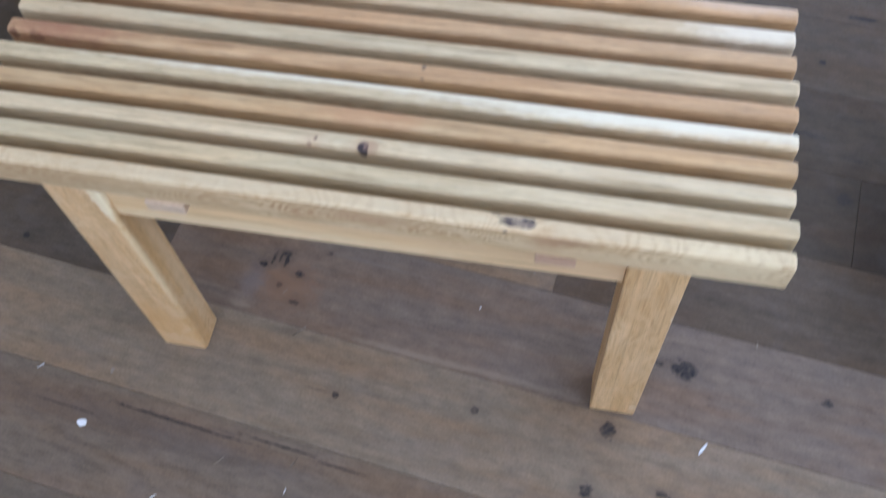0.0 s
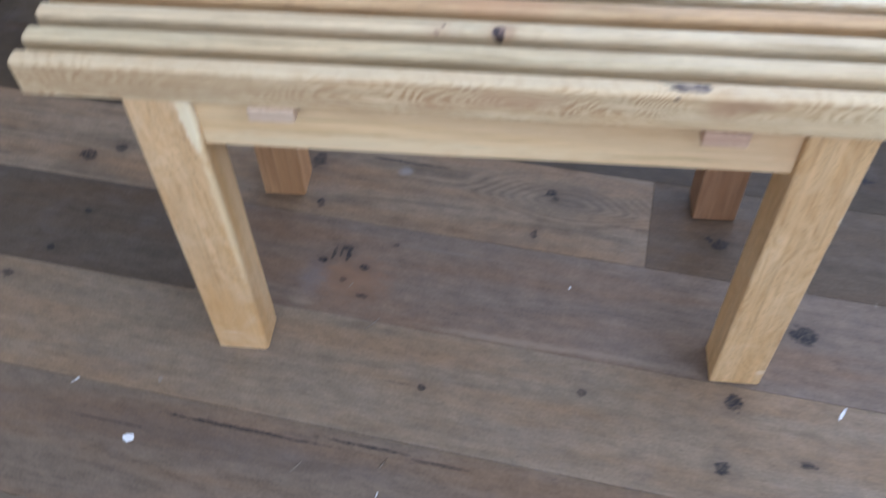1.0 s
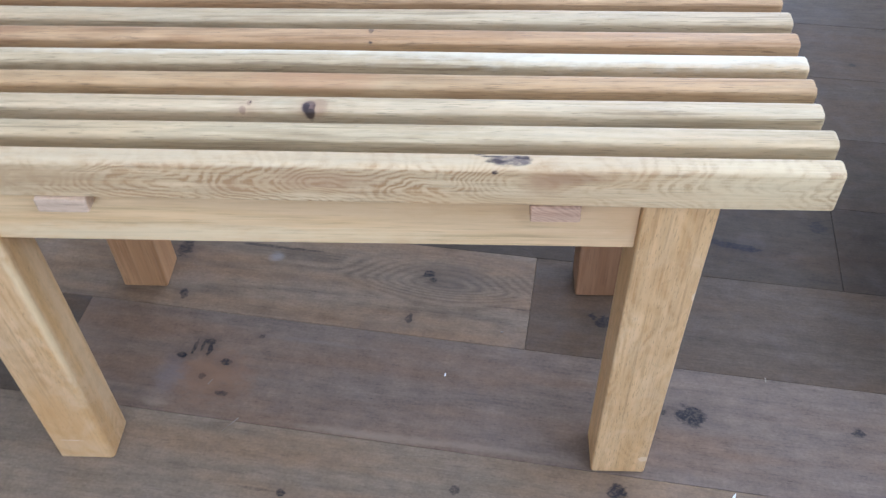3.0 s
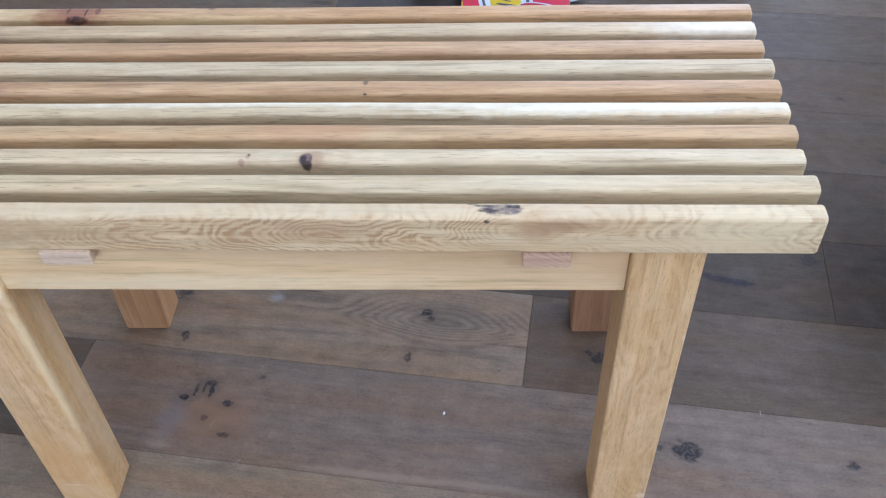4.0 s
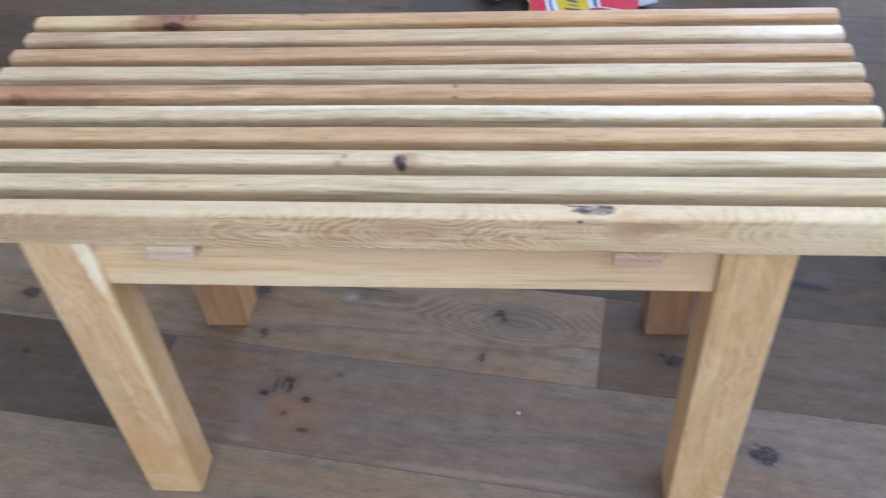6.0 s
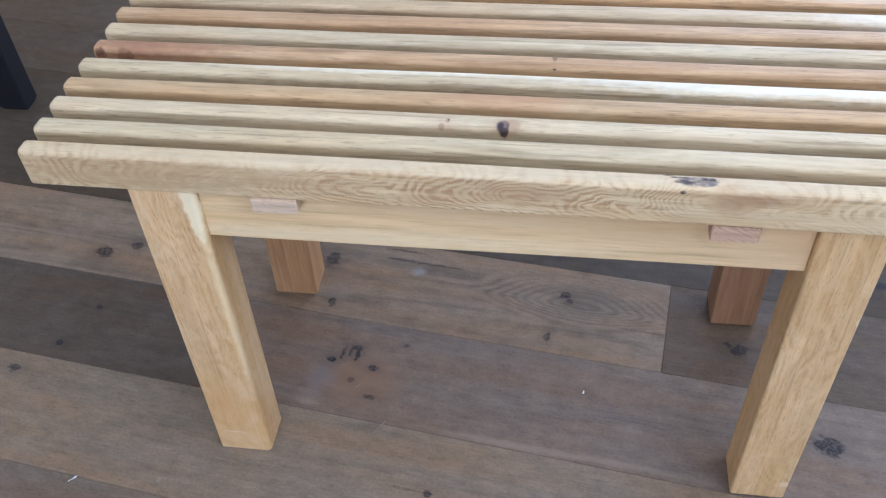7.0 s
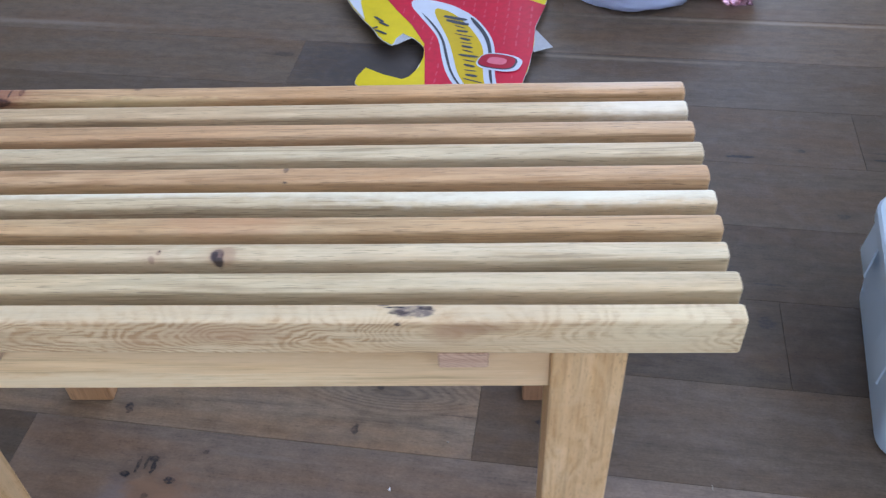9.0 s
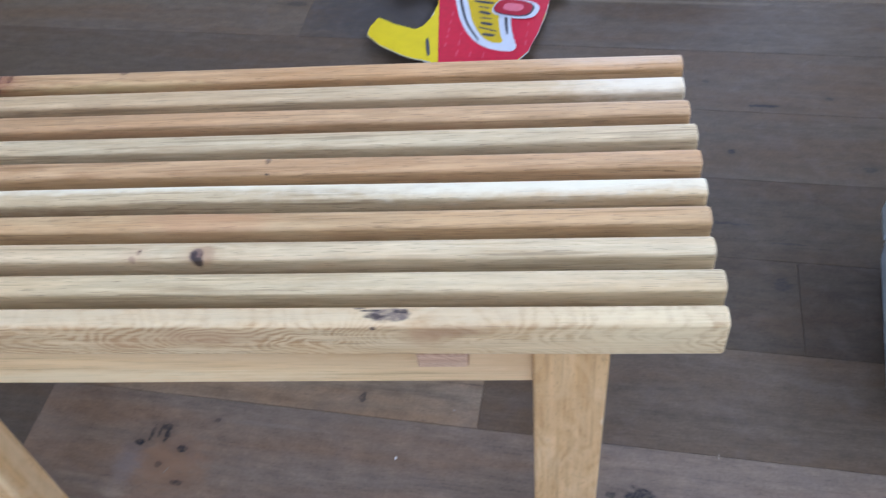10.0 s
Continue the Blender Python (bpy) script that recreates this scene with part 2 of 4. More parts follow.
def plain(name, colour, rough=0.6, spec=0.4, mottle=0.06, scale=40.0, metal=0.0, bump=0.0):
    g = Nodes(name)
    geo = g.add("ShaderNodeNewGeometry")
    n = g.noise(geo.outputs["Position"], scale, 5.0, 0.6)
    n2 = g.noise(geo.outputs["Position"], scale * 0.12, 3.0, 0.5)
    v = g.maths("ADD", g.maths("MULTIPLY", n.outputs["Fac"], 0.6), g.maths("MULTIPLY", n2.outputs["Fac"], 0.4))
    col = g.mix(g.ramp(v, 0.3, 0.7), tuple(c * (1 - mottle) for c in colour), tuple(min(1, c * (1 + mottle)) for c in colour))
    if bump:
        g.bump(n.outputs["Fac"], bump, 0.002)
    return g.finish(col, g.maths("MULTIPLY_ADD", v, 0.12, rough - 0.06), spec, metal)


# bench timber: pale, pinkish and golden boards
HONEY = ((0.77, 0.56, 0.315), (0.57, 0.36, 0.17), (0.69, 0.45, 0.215))
RUST = ((0.60, 0.37, 0.20), (0.38, 0.195, 0.09), (0.50, 0.265, 0.12))
BLACKISH = (0.035, 0.026, 0.03)

PITCH, SLAT_W, SLAT_H, BENCH_TOP = 0.0303, 0.0182, 0.0361, 0.4361
SLAT_X0, SLAT_X1, SLAT_Y = -0.648, 0.1325, 0.0004
SLAT_TURN = -0.44


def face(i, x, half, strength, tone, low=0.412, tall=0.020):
    """Heartwood along the front face of slat i, about x, with the face's shade painted in."""
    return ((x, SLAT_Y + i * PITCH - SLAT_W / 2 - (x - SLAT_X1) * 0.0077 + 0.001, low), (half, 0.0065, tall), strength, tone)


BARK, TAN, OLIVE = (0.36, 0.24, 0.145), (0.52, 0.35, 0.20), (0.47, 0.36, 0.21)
slat_woods = [
    wood("slat_wood_front", (0.698, 0.55, 0.331), (0.381, 0.218, 0.0989), (0.58, 0.378, 0.191), seed=1.1, slant=(11.0, 2.0, 3.0), ripple=0.23, figure=1.15, bands=7.0, fig_scale=(17, 12, 42), fibre=0.34, blotch=0.7, broken=0.4, veins=0.2, patchy=1.0,
         eyes=[((-0.25, -0.009, 0.416), (0.9, 0.05, 0.022), 0.30), ((-0.088, -0.009, 0.424), (0.06, 0.04, 0.030), 0.9), ((-0.235, -0.009, 0.420), (0.05, 0.04, 0.02), 0.35)],
         knots=[((-0.098, 0.0015, 0.4350), (0.0170, 0.0062, 0.0060), 0.85, (0.105, 0.078, 0.082)), ((-0.109, 0.0005, 0.4345), (0.0100, 0.0028, 0.0040), 0.9, (0.05, 0.035, 0.035)), ((-0.090, 0.0045, 0.4350), (0.0060, 0.0020, 0.0040), 0.9, (0.035, 0.026, 0.03)),
                ((-0.112, 0.0055, 0.4350), (0.0085, 0.0011, 0.004), 1, BLACKISH), ((-0.120, 0.0080, 0.4350), (0.0045, 0.0011, 0.004), 1, BLACKISH),
                ((-0.110, -0.0095, 0.432), (0.0032, 0.004, 0.0024), 1, (0.06, 0.035, 0.03))],
         streaks=[((-0.3, 0.003, 0.438), (0.7, 0.020, 0.0060), 0.75, (0.67, 0.55, 0.36)), ((-0.075, -0.009, 0.424), (0.02, 0.012, 0.012), 0.45, (0.42, 0.25, 0.13)),
                  ((-0.235, -0.009, 0.420), (0.055, 0.012, 0.012), 0.6, (0.42, 0.25, 0.135)), ((-0.30, -0.009, 0.414), (0.03, 0.012, 0.010), 0.4, (0.45, 0.28, 0.15)), ((-0.43, -0.009, 0.418), (0.06, 0.012, 0.016), 0.35, (0.45, 0.29, 0.15)),
                  ((0.09, 0.0, 0.42), (0.11, 0.03, 0.03), 0.4, (0.76, 0.64, 0.40)), ((-0.56, -0.009, 0.415), (0.17, 0.014, 0.026), 0.85, (0.42, 0.275, 0.14)), ((-0.050, -0.009, 0.428), (0.032, 0.016, 0.007), 0.6, (0.30, 0.165, 0.09)), ((-0.072, -0.009, 0.421), (0.022, 0.016, 0.012), 0.5, (0.42, 0.25, 0.135)), ((-0.02, -0.009, 0.424), (0.03, 0.016, 0.006), 0.4, (0.50, 0.33, 0.17))]),
    wood("slat_wood_second", (0.66, 0.55, 0.348), (0.428, 0.314, 0.176), (0.6, 0.436, 0.246), seed=2.7, grain=1.8, mottle=0.18, veins=0.7, pores=0.6, pore_scale=(60, 1100, 1100), figure=0.38, bands=7, fig_scale=(1.4, 30, 30),
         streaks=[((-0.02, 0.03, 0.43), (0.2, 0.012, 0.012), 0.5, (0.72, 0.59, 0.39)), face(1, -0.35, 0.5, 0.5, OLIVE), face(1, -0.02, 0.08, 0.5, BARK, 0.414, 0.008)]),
    wood("slat_wood_third", (0.698, 0.591, 0.393), (0.474, 0.35, 0.202), (0.64, 0.466, 0.273), seed=3.9, grain=1.8, mottle=0.18, veins=0.7, pores=0.6, pore_scale=(60, 1100, 1100), eyes=[((-0.249, 0.059, 0.435), (0.06, 0.022, 0.03), 0.5)], figure=0.35, bands=6, ragged=0.9,
         knots=[((-0.2430, 0.0610, 0.4350), (0.0085, 0.0075, 0.010), 0.45, (0.38, 0.24, 0.15)), ((-0.2505, 0.0595, 0.4350), (0.0058, 0.0066, 0.010), 0.85, (0.15, 0.095, 0.085)), ((-0.2522, 0.0590, 0.4350), (0.0028, 0.0040, 0.010), 0.95, (0.045, 0.032, 0.034)),
                ((-0.2490, 0.0558, 0.4350), (0.0042, 0.0014, 0.010), 0.9, (0.05, 0.035, 0.03)), ((-0.2462, 0.0585, 0.4350), (0.0011, 0.0030, 0.010), 0.7, (0.10, 0.06, 0.05)), ((-0.301, 0.0560, 0.4355), (0.0030, 0.0036, 0.005), 0.55, (0.30, 0.17, 0.12)), ((-0.296, 0.0625, 0.4355), (0.0022, 0.0030, 0.005), 0.55, (0.30, 0.17, 0.12)),
                ((-0.3000, 0.0550, 0.4355), (0.0010, 0.0014, 0.004), 0.9, (0.1, 0.06, 0.05)), ((-0.2955, 0.0635, 0.4355), (0.0009, 0.0014, 0.004), 0.9, (0.1, 0.06, 0.05))],
         streaks=[((-0.248, 0.0595, 0.4345), (0.015, 0.012, 0.012), 0.6, (0.42, 0.25, 0.14)), ((-0.153, 0.050, 0.428), (0.030, 0.005, 0.007), 0.75, (0.40, 0.21, 0.10)),
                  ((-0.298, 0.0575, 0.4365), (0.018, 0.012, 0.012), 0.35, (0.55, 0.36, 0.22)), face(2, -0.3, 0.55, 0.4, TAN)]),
    wood("slat_wood_fourth", (0.615, 0.438, 0.243), (0.4, 0.243, 0.117), (0.571, 0.356, 0.178), seed=5.2, grain=1.8, mottle=0.18, veins=0.7, pores=0.6, pore_scale=(60, 1100, 1100), figure=0.5, bands=8, fig_scale=(2.2, 28, 28),
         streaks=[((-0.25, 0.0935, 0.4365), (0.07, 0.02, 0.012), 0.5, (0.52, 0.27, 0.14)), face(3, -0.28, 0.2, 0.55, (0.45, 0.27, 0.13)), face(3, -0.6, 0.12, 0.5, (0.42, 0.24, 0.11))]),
    wood("slat_wood_fifth", (0.66, 0.541, 0.339), (0.428, 0.3, 0.168), (0.6, 0.417, 0.228), seed=6.6, grain=1.8, mottle=0.18, veins=0.7, pores=0.6, pore_scale=(60, 1100, 1100), figure=0.36, bands=6, fibre=0.3,
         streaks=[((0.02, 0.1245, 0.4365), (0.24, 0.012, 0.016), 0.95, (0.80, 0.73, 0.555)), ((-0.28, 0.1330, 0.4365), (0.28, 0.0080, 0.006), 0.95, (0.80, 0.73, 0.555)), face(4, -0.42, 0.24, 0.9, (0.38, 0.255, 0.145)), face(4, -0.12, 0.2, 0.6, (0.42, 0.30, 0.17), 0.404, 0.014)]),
    wood("slat_wood_sixth", (0.617, 0.41, 0.226), (0.381, 0.214, 0.103), (0.563, 0.328, 0.16), seed=7.3, grain=1.8, mottle=0.18, veins=0.7, pores=0.6, pore_scale=(60, 1100, 1100), figure=0.55, bands=8, fig_scale=(2.0, 26, 26), broken=0.4,
         knots=[((-0.213, 0.1585, 0.4365), (0.0023, 0.0040, 0.004), 0.9, BLACKISH), ((-0.213, 0.1440, 0.4335), (0.0030, 0.0026, 0.0026), 1.0, BLACKISH),
                ((-0.640, 0.150, 0.43), (0.006, 0.012, 0.008), 0.8, (0.13, 0.05, 0.03)), ((-0.615, 0.149, 0.43), (0.009, 0.010, 0.007), 0.7, (0.15, 0.06, 0.035))],
         # the face() tone here paints a yellow highlight along the upper front
         streaks=[((-0.59, 0.158, 0.43), (0.085, 0.016, 0.02), 0.85, (0.34, 0.155, 0.09)), ((-0.60, 0.146, 0.428), (0.05, 0.004, 0.010), 0.7, (0.60, 0.40, 0.20)), face(5, -0.3, 0.3, 0.45, (0.58, 0.37, 0.17), 0.424, 0.008)]),
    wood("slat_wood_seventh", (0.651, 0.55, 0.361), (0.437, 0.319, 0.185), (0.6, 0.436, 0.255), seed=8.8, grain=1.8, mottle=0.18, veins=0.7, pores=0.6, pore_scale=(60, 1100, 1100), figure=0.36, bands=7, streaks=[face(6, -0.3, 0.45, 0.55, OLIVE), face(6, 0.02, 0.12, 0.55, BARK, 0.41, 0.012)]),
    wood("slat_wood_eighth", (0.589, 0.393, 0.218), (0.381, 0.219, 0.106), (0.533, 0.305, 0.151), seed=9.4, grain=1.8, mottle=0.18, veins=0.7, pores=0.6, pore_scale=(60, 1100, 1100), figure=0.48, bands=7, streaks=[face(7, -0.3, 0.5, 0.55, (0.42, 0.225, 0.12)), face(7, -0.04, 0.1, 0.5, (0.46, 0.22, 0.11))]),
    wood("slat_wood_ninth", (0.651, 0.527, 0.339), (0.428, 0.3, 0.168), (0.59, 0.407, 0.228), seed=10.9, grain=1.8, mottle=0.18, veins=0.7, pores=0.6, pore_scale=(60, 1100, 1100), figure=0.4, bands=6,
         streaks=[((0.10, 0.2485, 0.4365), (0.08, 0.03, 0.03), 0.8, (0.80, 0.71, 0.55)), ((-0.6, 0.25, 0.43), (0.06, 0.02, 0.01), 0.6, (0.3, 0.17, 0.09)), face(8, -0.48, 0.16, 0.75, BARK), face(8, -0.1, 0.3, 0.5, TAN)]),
    wood("slat_wood_rear", (0.608, 0.396, 0.214), (0.391, 0.219, 0.0981), (0.573, 0.31, 0.138), seed=12.2, grain=1.8, mottle=0.18, veins=0.7, pores=0.6, pore_scale=(60, 1100, 1100), broken=0.35, figure=0.58, bands=8, fig_scale=(2.4, 24, 24),
         knots=[((-0.503, 0.2690, 0.4315), (0.0125, 0.0060, 0.0050), 0.95, (0.045, 0.02, 0.018)), ((-0.494, 0.279, 0.4365), (0.0012, 0.009, 0.006), 0.9, (0.05, 0.02, 0.018)), ((-0.512, 0.281, 0.4365), (0.0016, 0.006, 0.006), 0.8, (0.07, 0.03, 0.02)), ((-0.372, 0.2825, 0.4365), (0.004, 0.003, 0.004), 0.9, (0.1, 0.05, 0.03)),
                ((-0.483, 0.2825, 0.4365), (0.003, 0.012, 0.01), 0.8, (0.1, 0.03, 0.02))],
         # the first face() tone paints a yellow highlight on the front edge
         streaks=[((-0.60, 0.279, 0.434), (0.07, 0.02, 0.012), 0.75, (0.70, 0.55, 0.31)), ((-0.505, 0.2805, 0.4335), (0.042, 0.02, 0.02), 0.85, (0.27, 0.11, 0.07)), face(9, -0.38, 0.1, 0.6, (0.66, 0.50, 0.25), 0.430, 0.006), face(9, -0.25, 0.35, 0.6, (0.46, 0.22, 0.09), 0.412, 0.012),
                  ((0.08, 0.276, 0.437), (0.08, 0.012, 0.01), 0.5, (0.72, 0.55, 0.41))]),
]
leg_woods = [
    wood("leg_wood_left", (0.71, 0.475, 0.25), (0.51, 0.285, 0.115), (0.63, 0.375, 0.155), seed=14.3, axis="z", pores=0.48, blotch=0.8, fibre=0.36, mottle=0.14, scuff=0.4, scuff_tone=(0.76, 0.58, 0.36), slant=(6, 2, 1.0), figure=0.55, bands=9, fig_scale=(9, 24, 24), ripple=0.08, grain=1.7, pore_scale=(120, 1150, 1150), patchy=0.7, bump=0.18,
         streaks=[((-0.509, 0.002, 0.25), (0.006, 0.008, 0.15), 0.7, (0.80, 0.62, 0.36)), ((-0.55, 0.0, 0.2), (0.012, 0.02, 0.12), 0.4, (0.5, 0.31, 0.15)), ((-0.51, 0.03, 0.2), (0.02, 0.012, 0.25), 0.4, (0.76, 0.58, 0.34)),
                  ((-0.545, 0.0, 0.05), (0.05, 0.03, 0.11), 0.6, (0.61, 0.34, 0.13))],
         knots=[((-0.548, -0.002, 0.036), (0.013, 0.01, 0.0012), 0.5, (0.8, 0.68, 0.5)), ((-0.5095, -0.001, 0.385), (0.0085, 0.012, 0.050), 0.9, (0.86, 0.72, 0.46))]),
    wood("leg_wood_right", (0.70, 0.47, 0.245), (0.50, 0.28, 0.115), (0.62, 0.37, 0.155), seed=16.1, axis="z", pores=0.48, blotch=0.8, fibre=0.36, mottle=0.14, scuff=0.4, scuff_tone=(0.76, 0.58, 0.36), slant=(5, 2, 0.8), figure=0.55, bands=9, fig_scale=(9, 24, 24), ripple=0.08, grain=1.7, pore_scale=(120, 1150, 1150), patchy=0.7, bump=0.18,
         streaks=[((0.045, -0.002, 0.15), (0.012, 0.02, 0.03), 0.4, (0.45, 0.24, 0.09))],
         knots=[((0.050, 0.0, 0.028), (0.006, 0.01, 0.005), 0.7, (0.78, 0.62, 0.42)), ((0.055, 0.0, 0.29), (0.003, 0.01, 0.006), 0.6, (0.8, 0.66, 0.45))]),
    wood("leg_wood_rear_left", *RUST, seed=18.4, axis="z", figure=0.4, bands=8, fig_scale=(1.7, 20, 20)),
    # the rear left leg's russet timber, darkened to paint in its shade
    wood("leg_wood_rear_right_shaded", (0.34, 0.19, 0.105), (0.20, 0.098, 0.048), (0.27, 0.132, 0.062), seed=20.2, axis="z", figure=0.4, bands=8),
]
rail_wood_shaded_top = wood("rail_wood_shaded_top", *HONEY, seed=22.5, figure=0.3, bands=10, fig_scale=(1.5, 14, 14), fibre=0.4, bump=0.15,
                 # the long brown streak at z 0.394 paints the slats' shadow on the rail
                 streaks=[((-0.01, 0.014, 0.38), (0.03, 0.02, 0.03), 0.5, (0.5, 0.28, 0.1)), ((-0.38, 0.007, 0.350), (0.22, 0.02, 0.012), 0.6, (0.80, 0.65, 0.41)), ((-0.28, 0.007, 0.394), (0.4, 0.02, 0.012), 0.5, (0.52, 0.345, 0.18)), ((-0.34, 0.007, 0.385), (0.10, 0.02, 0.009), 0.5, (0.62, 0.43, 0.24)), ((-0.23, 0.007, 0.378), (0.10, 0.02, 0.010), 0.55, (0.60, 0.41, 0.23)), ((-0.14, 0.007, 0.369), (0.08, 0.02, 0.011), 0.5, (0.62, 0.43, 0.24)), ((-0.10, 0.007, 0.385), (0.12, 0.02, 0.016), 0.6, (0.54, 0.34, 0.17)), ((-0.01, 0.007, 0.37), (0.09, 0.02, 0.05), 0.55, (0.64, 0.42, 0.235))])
batten_woods = [wood("batten_wood_pale", (0.70, 0.54, 0.385), (0.50, 0.345, 0.23), (0.60, 0.43, 0.29), seed=24.1, figure=0.5, bands=9, fig_scale=(30, 4, 60)),
                wood("batten_wood_brown", (0.60, 0.40, 0.265), (0.36, 0.205, 0.13), (0.49, 0.29, 0.18), seed=25.6, slant=(30, 2, 55), figure=0.7, bands=6, fig_scale=(30, 4, 60))]

# floor boards: oiled grey-brown oak, in board axes
BOARD = 0.1463
KNOT = (0.014, 0.016, 0.021)


def oak(name, tone, seed, knots=(), streaks=(), figure=0.35, eyes=()):
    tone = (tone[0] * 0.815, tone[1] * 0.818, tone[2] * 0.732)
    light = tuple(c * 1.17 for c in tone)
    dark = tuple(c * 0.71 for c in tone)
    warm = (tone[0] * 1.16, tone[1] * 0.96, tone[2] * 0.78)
    return wood(name, light, dark, warm, seed=seed, turn=TURN, figure=figure, eyes=[((u, v, 0), (a, b, 1.0), k) for u, v, a, b, k in eyes], bands=7, fig_scale=(1.5, 17, 17), fibre=0.30, pores=0.3, blotch=0.75, mottle=0.10, grain=2.6, veins=0.1,
                knots=[((u, v, 0), (a * 1.05, b * 1.05, 0.05), s, KNOT) for u, v, a, b, s in knots],
                streaks=[((u, v, 0), (a, b, 0.05), s, c) for u, v, a, b, s, c in streaks] + [((u, v, 0), (a * 2.4 + 0.004, b * 2.2 + 0.003, 0.05), s * 0.35, tuple(c * 0.5 for c in tone)) for u, v, a, b, s in knots if b > 0.0025], rough=0.50, spec=0.20, bump=0.22, grit=0.14, scuff=0.12, ragged=2.0, broken=0.5, pore_scale=(80, 720, 720))


LIGHT_SAP = (0.30, 0.24, 0.18)
REDDISH = (0.235, 0.135, 0.08)
